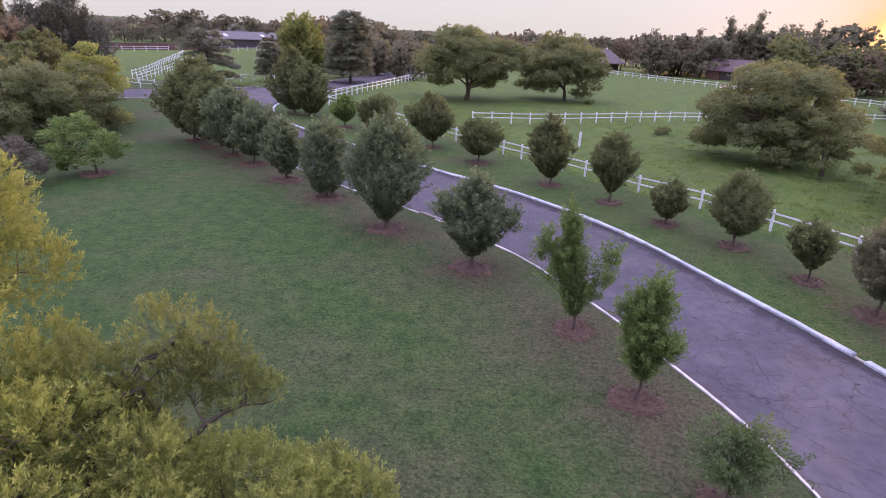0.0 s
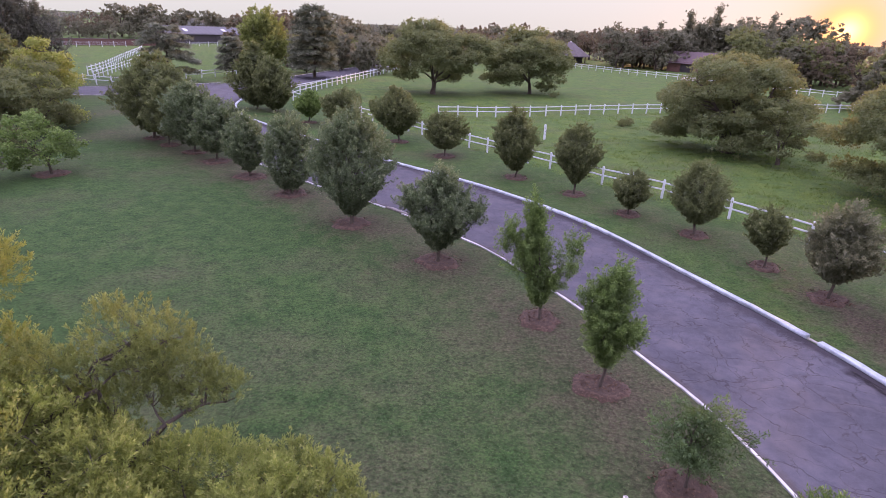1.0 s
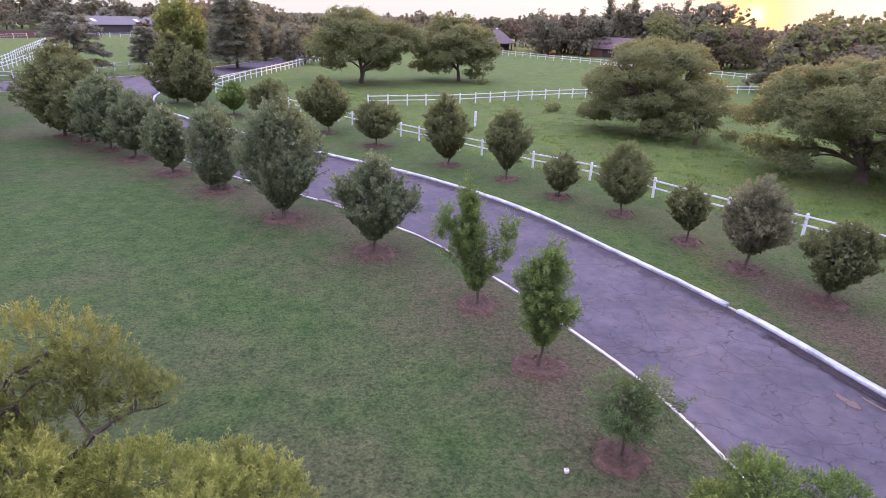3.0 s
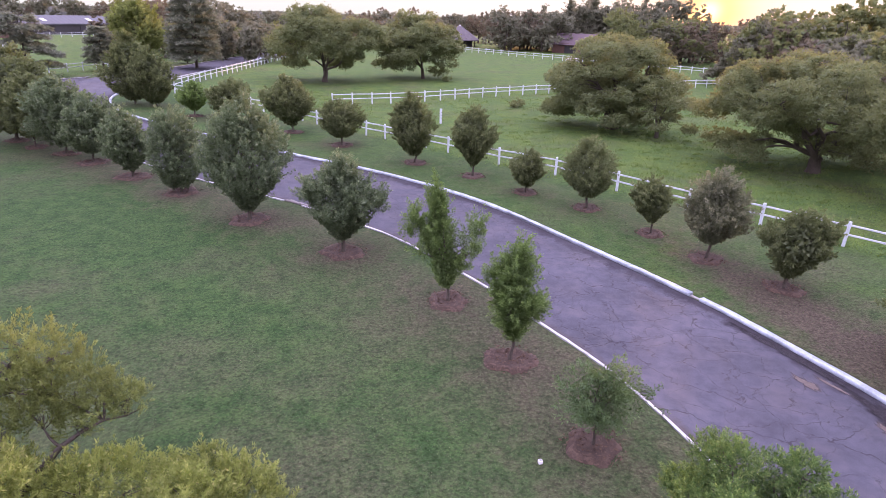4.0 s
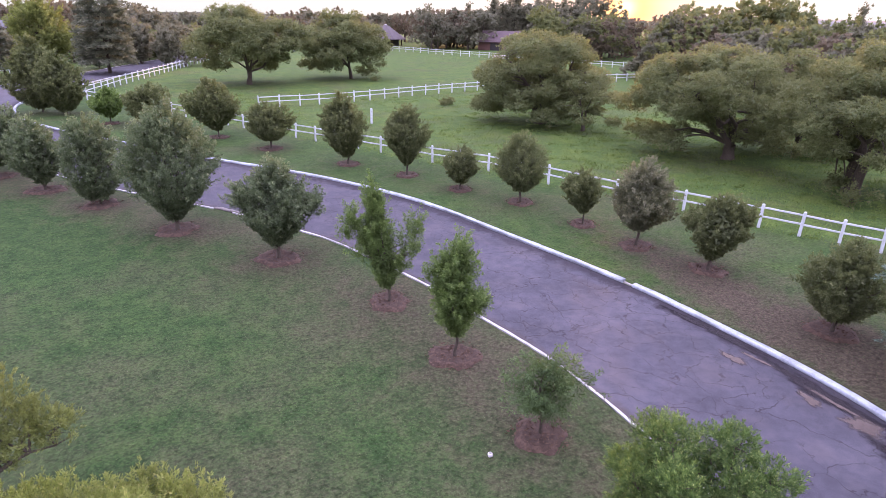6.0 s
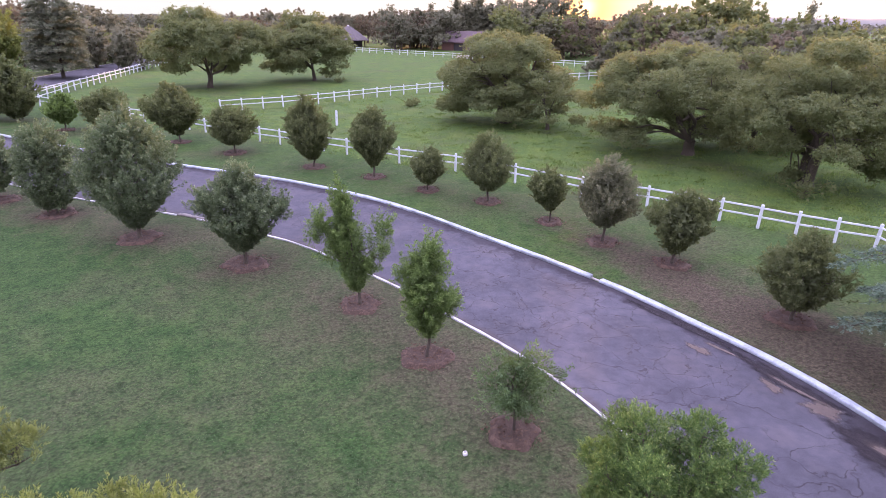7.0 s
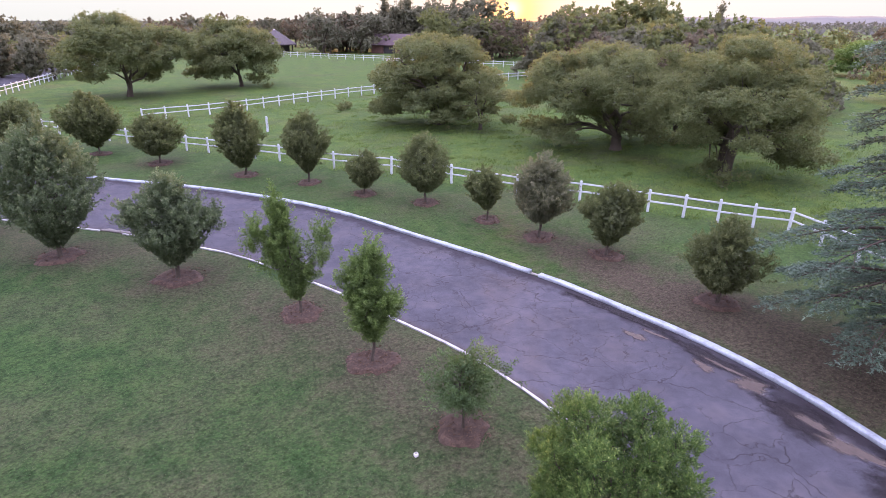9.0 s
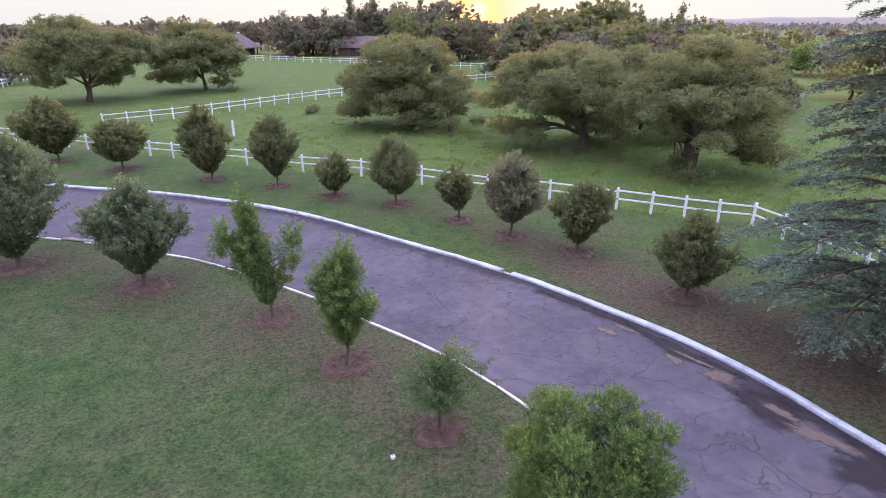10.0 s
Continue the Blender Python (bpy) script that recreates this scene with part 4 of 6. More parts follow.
HIGH = [(0.0, -0.05), (0.008, 0.112), (0.016, 0.12), (0.236, 0.124), (0.245, 0.114), (0.245, -0.05)]
LOW = [(-0.09, -0.05), (-0.09, 0.028), (-0.084, 0.034), (-0.006, 0.036), (0.0, 0.03), (0.0, -0.05)]
runs = [
    (stretch(RIGHT_EDGE, (15.1, -14), (14.58, 17.85)), HIGH, "raised white-painted kerb along the drive"),
    (stretch(RIGHT_EDGE, (14.38, 18.47), (-22.4, 77.5)), HIGH, "raised white-painted kerb along the drive"),
    (stretch(RIGHT_EDGE, (-22.4, 78.3), (-8, 147)), HIGH, "white-painted kerb round the bend of the drive"),
    (stretch(LEFT_EDGE, (10.2, -14), (-0.4, 31.9)), LOW, "low white-painted edging of the drive beside the lawn"),
    (stretch(LEFT_EDGE, (-1.45, 33.0), (-30.4, 74)), LOW, "low white-painted edging of the drive beside the lawn"),
    (BRANCH_NEAR, LOW, "low white edging of the side road"),
    (BRANCH_FAR[::-1], LOW, "low white edging of the side road"),
    (stretch(LEFT_EDGE, (-29.5, 101.7), (-11, 160)), LOW, "low white edging of the far drive"),
]
for i, (line, prof, label) in enumerate(runs):
    tagged(new("kerb", sweep("kerb", line, prof, M_KERB if prof is HIGH else M_EDGE, 0.006, i)), label, "kerb", kind="structure")

# concrete sill in the gap of the low edging, and the drain channel in the gap of the high kerb
sill = sweep("sill", curve_points([(-1.5, 33.1), (-0.9, 32.5), (-0.3, 31.8)], 0.2), [(-0.36, -0.04), (-0.36, 0.012), (0.0, 0.03), (0.0, -0.04)], M_SILL, 0.008, 5)
tagged(new("drain_sill", sill), "bare concrete sill in a gap of the edging", "drain", kind="structure")
chan = sweep("channel", stretch(RIGHT_EDGE, (14.62, 17.5), (14.35, 18.35)), [(0.10, -0.05), (0.10, 0.010), (0.15, 0.012), (0.16, 0.022), (0.20, 0.022), (0.20, -0.05)], M_CONCRETE, 0.006, 6)
tagged(new("drain_channel", chan), "low concrete lip across a drain gap in the kerb", "drain", kind="structure")


def blot(name, x, y, rx, ry, turn, z, mat, seed, label, category):
    """A thin irregular spread of silt."""
    r = np.random.default_rng(seed)
    bm = bmesh.new()
    n = 40
    ph = r.uniform(0, 6.28, 6)
    mid = bm.verts.new((0, 0, 0.012))
    rings = []
    for q, zz in ((0.3, 0.010), (1.0, 0.0)):
        ring = []
        for k in range(n):
            t = 2 * math.pi * k / n
            w = 1 + 0.22 * math.sin(2 * t + ph[0]) + 0.16 * math.sin(3 * t + ph[1]) + 0.12 * math.sin(7 * t + ph[2]) + 0.08 * math.sin(11 * t + ph[3])
            ring.append(bm.verts.new((math.cos(t) * rx * w * q, math.sin(t) * ry * w * q, zz)))
        rings.append(ring)
    for k in range(n):
        bm.faces.new((mid, rings[0][k], rings[0][(k + 1) % n]))
        bm.faces.new((rings[0][k], rings[1][k], rings[1][(k + 1) % n], rings[0][(k + 1) % n]))
    # it ends at the kerb
    c, s = math.cos(radians(turn)), math.sin(radians(turn))
    for v in bm.verts:
        wx, wy = x + c * v.co.x - s * v.co.y, y + s * v.co.x + c * v.co.y
        wx = min(wx, float(np.interp(wy, RIGHT_EDGE[:130, 1], RIGHT_EDGE[:130, 0])) + 0.02)
        v.co.x, v.co.y = c * (wx - x) + s * (wy - y), -s * (wx - x) + c * (wy - y)
        # and follows the camber of the drive
        x0, x1 = float(np.interp(wy, LEFT_EDGE[:, 1], LEFT_EDGE[:, 0])), float(np.interp(wy, RIGHT_EDGE[:130, 1], RIGHT_EDGE[:130, 0]))
        u = min(1.0, max(0.0, (wx - x0) / (x1 - x0)))
        v.co.z = 0.004 + 0.05 * (1 - (2 * u - 1) ** 2) + z
    me = bm_mesh(name, bm, mat)
    thick = me.attributes.new("thick", "FLOAT", "POINT")
    thick.data.foreach_set("value", np.r_[1.5, np.full(n, 1.3), np.full(n, -0.35)].astype(np.float32))
    ob = new(name, me)
    ob.matrix_world = pose(x, y, 0, 0, 0, turn)
    tagged(ob, label, category, kind="stuff")
    return ob


# ---- fences ----
POST = box_mesh("post", (0.145, 0.145, 1.36), M_FENCE, 0.035, (0, 0, 0.58))
RAIL = box_mesh("rail", (1.0, 0.05, 0.095), M_FENCE, 0.014)


def fence(pts, spacing, label, tall=1.0, seed=0, smooth=True):
    r = np.random.default_rng(seed)
    line = curve_points(pts, spacing) if smooth else np.array(pts, float)
    t = thing("fence", line[0][0], line[0][1], label, "fence", "white paddock fences")
    o = Vector((line[0][0], line[0][1], 0))
    for i, (x, y) in enumerate(line):
        a, b = line[max(0, i - 1)], line[min(len(line) - 1, i + 1)]
        ang = math.degrees(math.atan2(b[1] - a[1], b[0] - a[0]))
        p = part("post", POST, t)
        p.matrix_basis = Matrix.Translation(Vector((x, y, 0)) - o) @ pose(0, 0, 0, r.normal(0, 1.2), r.normal(0, 1.2), ang) @ Matrix.Diagonal((1, 1, tall, 1))
    for i in range(len(line) - 1):
        a, b = Vector((*line[i], 0)), Vector((*line[i + 1], 0))
        d = b - a
        side = Vector((d.y, -d.x, 0)).normalized() * 0.0
        for z in (0.60, 1.06):
            q = part("rail", RAIL, t)
            dz = r.normal(0, 0.012)
            ang = math.degrees(math.atan2(d.y, d.x))
            q.matrix_basis = Matrix.Translation((a + b) / 2 - o + side + Vector((0, 0, z * tall + dz))) @ pose(0, 0, 0, 0, r.normal(0, 0.4), ang) @ Matrix.Diagonal((d.length + 0.06, 1, 1, 1))
    return t


fence([(-17.4, 82.5), (-14.6, 78.5), (-9.5, 72.2), (-4.5, 65.5), (0, 59.0), (4.46, 52.8), (10.58, 44.76)], 2.4,
      "white two-rail fence between the drive verge and the paddock", seed=1)
fence([(10.58, 44.76), (12.0, 42.55), (13.39, 40.39), (14.88, 38.7), (16.37, 36.98), (17.6, 34.95), (18.84, 32.87), (19.95, 30.75), (21.07, 28.65), (22.3, 27.1), (23.43, 25.57),
       (24.5, 23.9), (25.5, 22.25), (26.45, 20.6), (27.32, 19.09), (28.27, 17.69), (29.18, 16.34),
       (28.65, 14.4), (28.1, 12.4), (27.6, 10.2), (27.0, 8.0), (26.4, 5.8)], 0,
      "white two-rail fence between the drive verge and the paddock", seed=21, smooth=False)
fence([(2.75, 70.6), (5.3, 71.2), (9.33, 71.9), (15.57, 74.2), (25.0, 78.6), (35.0, 82.2), (47, 86.3), (59.3, 89.6), (71.6, 91.3), (84, 92)], 2.35,
      "white two-rail fence across the paddock", 1.05, seed=3)
fence([(42, 192), (47.7, 178), (52.9, 168), (59.8, 155.5), (65, 148), (70.5, 139)], 3.0, "white two-rail fence at the far side of the paddock", 1.15, seed=4)
fence([(75, 126), (78.3, 120), (84.4, 110.5), (91, 100)], 2.6, "white two-rail fence beyond the paddock trees", 1.1, seed=5)
fence([(-17.4, 82.5), (-16.2, 88.3), (-14.4, 98.5), (-10.5, 115.8), (-5, 141.5), (0, 165), (4, 185)], 2.4, "white two-rail fence beside the far drive", 1.1, seed=6)
fence([(-48.5, 91.5), (-46.2, 90.4), (-43.6, 89.6), (-41, 89)], 2.6, "short white two-rail fence by the junction", 1.1, seed=7)
fence([(-50.0, 97.5), (-53.6, 113), (-59, 133), (-65.5, 154), (-71, 171)], 2.8, "white two-rail fence along a paddock lane", 1.1, seed=8)
fence([(-54.5, 104.5), (-58, 118), (-64.5, 138), (-71, 159), (-77, 178)], 2.8, "white two-rail fence along a paddock lane", 1.1, seed=9)
fence([(-118, 158), (-102, 180), (-90, 197)], 3.6, "white two-rail fence at the end of a paddock", 1.2, seed=10)
fence([(-84, 208), (-75, 219.5), (-66, 230), (-50, 250), (-38, 266)], 3.6, "white two-rail fence in front of a long shed", 1.2, seed=11)
fence([(-38.5, 104.5), (-36.6, 107.6), (-35.0, 111.2), (-33.4, 116), (-31.5, 122)], 3.0, "white two-rail fence beside the junction", 1.05, seed=12)


# lone post in the paddock
lp = thing("gate_post", 12.75, 57.8, "single white gate post with dark bolt holes", "post")
part("post", box_mesh("post", (0.2, 0.2, 1.5), M_FENCE, 0.02, (0, 0, 0.68)), lp)
for z in (0.45, 0.75, 1.1):
    part("bolt", box_mesh("bolt", (0.05, 0.02, 0.08), M_DARKWALL, 0.004, (0.02, -0.108, z)), lp)

# small white block on the lawn
blk = thing("marker_block", 5.19, 10.48, "small white square marker block in the lawn", "marker")
part("block", box_mesh("block", (0.10, 0.10, 0.10), M_WALLWHITE, 0.012, (0, 0, 0.02)), blk)
part("cap", box_mesh("cap", (0.06, 0.06, 0.02), M_CONCRETE, 0.004, (0, 0, 0.077)), blk)


# ---- buildings ----
def gabled(name, a, b, depth, eave, ridge, wall, roof, label, overhang=0.6, openings=0, lights=0, seed=0):
    """A long building with a pitched roof; a and b are the ends of its front wall."""
    a, b = Vector((*a, 0)), Vector((*b, 0))
    d = (b - a)
    ln = d.length
    t = thing(name, a.x, a.y, label, "building")
    t.rotation_euler = (0, 0, math.atan2(d.y, d.x))
    th = 0.25
    # front wall in bays between openings
    bays = max(1, openings * 2 + 1)
    w = ln / bays
    for k in range(bays):
        hgt = eave if k % 2 == 0 else eave * 0.25
        z = 0 if k % 2 == 0 else eave * 0.75
        part("front_wall", box_mesh("front_wall", (w - 0.004, th, hgt), wall, 0, (w * (k + 0.5), 0, z + hgt / 2)), t)
        if k % 2:
            part("door", box_mesh("door", (w - 0.1, 0.08, eave * 0.74), M_DARKWALL, 0.01, (w * (k + 0.5), 0.1, eave * 0.37)), t, "dark timber stable door")
    part("back_wall", box_mesh("back_wall", (ln, th, eave), wall, 0, (ln / 2, depth, eave / 2)), t)
    for x in (th / 2, ln - th / 2):
        bm = bmesh.new()
        vs = [bm.verts.new((x + s, y, z)) for s in (-th / 2, th / 2) for y, z in ((th / 2 + 0.01, 0), (depth - th / 2 - 0.01, 0), (depth - th / 2 - 0.01, eave), (depth / 2, ridge - 0.1), (th / 2 + 0.01, eave))]
        bm.faces.new(vs[:5][::-1])
        bm.faces.new(vs[5:])
        for k in range(5):
            bm.faces.new((vs[k], vs[(k + 1) % 5], vs[5 + (k + 1) % 5], vs[5 + k]))
        bmesh.ops.recalc_face_normals(bm, faces=bm.faces[:])
        part("end_wall", bm_mesh("end_wall", bm, wall), t)
    for sgn in (0, 1):
        bm = bmesh.new()
        y0, y1 = (-overhang, depth / 2) if sgn == 0 else (depth + overhang, depth / 2)
        z0 = eave - overhang * (ridge - eave) / (depth / 2)
        nrib = int(ln / 0.9)
        prev = None
        for k in range(nrib + 1):
            x = -overhang + (ln + 2 * overhang) * k / nrib
            dz = 0.03 if k % 2 else 0.0
            q = [bm.verts.new((x, y0, z0 + dz)), bm.verts.new((x, y1, ridge + dz)), bm.verts.new((x, y1, ridge + dz - 0.12)), bm.verts.new((x, y0, z0 + dz - 0.12))]
            if prev:
                for m in range(4):
                    bm.faces.new((prev[m], q[m], q[(m + 1) % 4], prev[(m + 1) % 4]))
            prev = q
        bmesh.ops.recalc_face_normals(bm, faces=bm.faces[:])
        rf = part("roof", bm_mesh("roof", bm, roof), t)
        if sgn == 0:
            slope = (ridge - z0) / (y1 - y0)
            for k in range(lights):
                x = ln * (0.16 + 0.62 * k / max(1, lights - 1))
                me = box_mesh("roof_light", (1.6, 2.2, 0.05), M_ROOFLIGHT, 0.01)
                o = part("roof_light", me, rf, "pale translucent roof sheet")
                yy = (y0 + y1) / 2
                o.matrix_basis = pose(x, yy, z0 + slope * (yy - y0) + 0.06, math.degrees(math.atan(slope)), 0, 0)
    return t


gabled("stable", (-90, 231), (-58, 276), 12, 3.5, 6.0, M_DARKWALL, M_ROOF, "long dark stable with a grey sheet-metal roof", openings=5, lights=3)
gabled("house", (76, 186), (90, 171), 9, 2.9, 5.8, M_BRICK, M_TILE, "low brick house with a purple tiled roof", openings=2)
gabled("cottage", (112, 181), (124, 172), 8, 2.6, 4.4, M_WALLWHITE, M_TILE, "small white-walled cottage behind trees", openings=1)
gabled("outbuilding", (-56, 262), (-51, 268), 6, 4.6, 6.6, M_WALLWHITE, M_ROOF, "white gabled outbuilding beside the stable", openings=1)

# thatched pavilion
pv = thing("pavilion", 52.5, 214, "open pavilion with a steep thatched pyramid roof", "pavilion")
pv.rotation_euler = (0, 0, radians(-14))
bm = bmesh.new()
rings = []
for s, z in ((7.2, 2.05), (7.1, 2.35), (5.2, 3.55), (3.2, 4.95), (1.2, 6.25), (0.35, 6.75)):
    rings.append([bm.verts.new((s * math.cos(2 * math.pi * (k + 0.5) / 8) * 1.05, s * math.sin(2 * math.pi * (k + 0.5) / 8), z)) for k in range(8)])
for p, q in zip(rings, rings[1:]):
    for k in range(8):
        bm.faces.new((p[k], p[(k + 1) % 8], q[(k + 1) % 8], q[k]))
bm.faces.new(rings[-1])
bm.faces.new(rings[0][::-1])
part("roof", bm_mesh("roof", bm, M_THATCH), pv, "weathered grey thatch")
part("ridge_cap", box_mesh("ridge_cap", (0.75, 0.75, 0.3), M_WALLWHITE, 0.1, (0, 0, 6.8)), pv, "white ridge cap")
for k in range(8):
    part("post", box_mesh("post", (0.28, 0.28, 2.3), M_BARK, 0.03, (5.9 * math.cos(2 * math.pi * (k + 0.5) / 8), 5.9 * math.sin(2 * math.pi * (k + 0.5) / 8), 1.1)), pv)
part("low_wall", box_mesh("low_wall", (9.0, 6.5, 2.0), M_DARKWALL, 0.05, (0, 1.0, 1.0)), pv)

# low brick wall at the end of the left paddock
bw = thing("brick_wall", -108, 178, "long low red-brown brick wall with a pale coping", "wall")
bw.rotation_euler = (0, 0, math.atan2(24, 22))
part("wall", box_mesh("wall", (44, 0.35, 1.9), M_BRICK, 0.02, (18, 6, 0.9)), bw)
part("coping", box_mesh("coping", (44.4, 0.6, 0.16), M_TILE, 0.03, (18, 6, 1.92)), bw)

# white crossed gate between the big trees
gt = thing("paddock_gate", 15.6, 176, "white timber gate with crossed braces", "gate")
gt.rotation_euler = (0, 0, radians(-8))
for x in (-1.6, 1.6):
    part("gate_post", box_mesh("gate_post", (0.25, 0.25, 2.4), M_FENCE, 0.02, (x, 0, 1.1)), gt)
for z in (0.5, 1.3, 2.0):
    part("bar", box_mesh("bar", (3.0, 0.07, 0.16), M_FENCE, 0.01, (0, 0, z)), gt)
for a in (28, -28):
    b = part("brace", box_mesh("brace", (3.2, 0.06, 0.15), M_FENCE, 0.01), gt)
    b.matrix_basis = pose(0, -0.08 if a > 0 else 0.08, 1.25, 0, a, 0)

# white trough at the far fence
tr = thing("water_trough", 66, 147, "long white water trough beside the far fence", "trough")
tr.rotation_euler = (0, 0, radians(-50))
for y in (-0.5, 0.5):
    part("side", box_mesh("side", (3.6, 0.1, 0.7), M_WALLWHITE, 0.02, (0, y, 0.45)), tr)
for x in (-1.75, 1.75):
    part("end", box_mesh("end", (0.1, 0.9, 0.7), M_WALLWHITE, 0.02, (x, 0, 0.45)), tr)
part("base", box_mesh("base", (3.4, 0.9, 0.1), M_CONCRETE, 0.02, (0, 0, 0.12)), tr)


NEAR = "olive-like trees at the near end of the lawn"


def heaped_tree(name, x, y, h, foot, r, mat, label, seed, heads, leaf=0.07, girth=0.11, crowd=270, group="", lump=(0.19, 0.30), uneven=0.1):
    """A dense bushy tree: rounded heads of fine upright leaves all over a domed outline."""
    rng = np.random.default_rng(seed)
    t = thing(name, x, y, label, "tree", group or NEAR)
    lines = []
    fork = np.array([0, 0, foot + 0.15 * (h - foot)])
    for k in range(3):
        a = 2.1 * k + rng.uniform(0, 1)
        lines.append([(0.2 * math.cos(a), 0.2 * math.sin(a), -0.1, girth * 1.3), (0.16 * math.cos(a), 0.16 * math.sin(a), foot * 0.5, girth), (*fork, girth * 0.8)])
    ats, ways, tones, faces, big = [], [], [], [], []
    mid, tall = foot + 0.42 * (h - foot), 0.58 * (h - foot)
    for i in range(heads):
        u = 1 - 1.55 * (i + 0.5) / heads
        th = i * 2.39996 + rng.uniform(-0.25, 0.25)
        w = (1 - u * u) ** 0.36
        hr = r * rng.uniform(*lump)
        out = np.array([math.cos(th) * w, math.sin(th) * w, u])
        q = out * np.array([r - hr * 0.8, r - hr * 0.8, tall - hr * 0.6]) * rng.uniform(0.96 - uneven, 0.96 + uneven) + np.array([0, 0, mid])
        lines.append(limb(rng, fork, q, girth * 0.35, 0.012, 0.1, n=6))
        m, per = int(crowd * hr * hr) + 40, 34
        d = unit(rng.normal(size=(m, 3)) + out * 0.55 + np.array([0, 0, 0.25]))
        b = q + d * hr * np.array([1, 1, 0.85]) * rng.uniform(0.1, 1, (m, 1)) ** 0.3
        for j in range(4):
            lines.append(limb(rng, q, b[j], 0.012, 0.003, n=4))
        axis = d * 0.55 + np.array([0, 0, 0.65]) + rng.normal(0, 0.3, (m, 3))
        a, wy, g = shoots(rng, b, axis, leaf * 3.7 * rng.uniform(0.6, 1.4, m), per, leaf * 0.8, 0.55)
        ats.append(a)
        ways.append(wy)
        # shoot tips are lighter; top light on the upper heads is painted in too
        tones.append(np.clip(g + rng.uniform(-0.15, 0.15) + 0.25 * out[2] * np.repeat(d[:, 2], per), 0, 1))
        faces.append(np.repeat(d * 0.7 + np.array([0, 0, 0.6]), per, axis=0))
        big.append(np.full(len(a), leaf))
        # inner leaves, dark in tone for the shade inside the head
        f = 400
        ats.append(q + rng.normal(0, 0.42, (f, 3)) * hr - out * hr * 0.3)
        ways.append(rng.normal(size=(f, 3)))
        tones.append(np.zeros(f))
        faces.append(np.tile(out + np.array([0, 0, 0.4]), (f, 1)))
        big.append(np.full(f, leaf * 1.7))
    # the heart of the crown, its shade painted in as dark leaves
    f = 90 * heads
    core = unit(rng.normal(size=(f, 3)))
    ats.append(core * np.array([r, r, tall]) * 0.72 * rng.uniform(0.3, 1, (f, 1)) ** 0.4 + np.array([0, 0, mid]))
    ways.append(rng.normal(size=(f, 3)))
    tones.append(np.zeros(f))
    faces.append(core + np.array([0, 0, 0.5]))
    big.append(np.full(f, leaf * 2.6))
    big = np.concatenate(big)
    part("crown", leaves("crown", np.vstack(ats), np.vstack(ways), big, big * 0.25, mat, rng, np.concatenate(tones), True, np.vstack(faces), 0.6), t)
    part("trunk", tubes("trunk", lines, M_BARK, 6), t)
    return t


# ---- trees along the drive ----
def bed(x, y, r, seed):
    """A ring of reddish soil and mulch round a trunk."""
    g = np.random.default_rng(seed)
    bm = bmesh.new()
    n = 28
    ph = g.uniform(0, 6.28, 4)
    prof = ((0.0, 0.02), (0.35, 0.015), (0.60, 0.01), (0.76, 0.085), (0.9, 0.045), (1.08, -0.035))
    rings = []
    for q, z in prof[1:]:
        ring = []
        for k in range(n):
            t = 2 * math.pi * k / n
            w = 1 + 0.10 * math.sin(2 * t + ph[0]) + 0.07 * math.sin(5 * t + ph[1]) + 0.05 * g.normal()
            ring.append(bm.verts.new((math.cos(t) * r * q * w, math.sin(t) * r * q * w, z + (0.012 * g.normal() if z > 0 else 0))))
        rings.append(ring)
    mid = bm.verts.new((0, 0, 0.02))
    for k in range(n):
        bm.faces.new((mid, rings[0][k], rings[0][(k + 1) % n]))
        for p, q in zip(rings, rings[1:]):
            bm.faces.new((p[k], q[k], q[(k + 1) % n], p[(k + 1) % n]))
    t = thing("mulch_bed", x, y, "ring of red-brown soil and bark mulch round a trunk", "mulch", "mulch beds")
    part("soil", bm_mesh("soil", bm, M_MULCH, True), t)
    bm = bmesh.new()
    rim = []
    for k in range(44):
        th = 2 * math.pi * k / 44
        w = 1 + 0.10 * math.sin(2 * th + ph[0]) + 0.07 * math.sin(5 * th + ph[1]) + 0.045 * g.normal()
        hi = 0.045 + 0.035 * g.uniform(-1, 1)
        rim.append([bm.verts.new((math.cos(th) * r * w * q, math.sin(th) * r * w * q, z)) for q, z in ((0.72, -0.02), (0.79, hi * 0.9), (0.86, hi + 0.03), (0.95, hi * 0.6), (1.06, -0.04))])
    for p, q in zip(rim, rim[1:] + rim[:1]):
        for c in range(4):
            bm.faces.new((p[c], q[c], q[c + 1], p[c + 1]))
    bmesh.ops.recalc_face_normals(bm, faces=bm.faces[:])
    part("rim", bm_mesh("rim", bm, M_RIM, True), t, "raised rim of loose pale soil")
    m = 150
    a, q = g.uniform(0, 6.28, m), r * 1.25 * np.sqrt(g.uniform(0.02, 1, m))
    at = np.stack([np.cos(a) * q, np.sin(a) * q, np.where(q < r, 0.055, 0.02) + g.uniform(0, 0.02, m)], 1)
    way = g.normal(size=(m, 3)) * np.array([1, 1, 0.15])
    tagged(part("litter", leaves("litter", at, way, 0.10, 0.05, M_LITTER, g), t), kind="stuff")


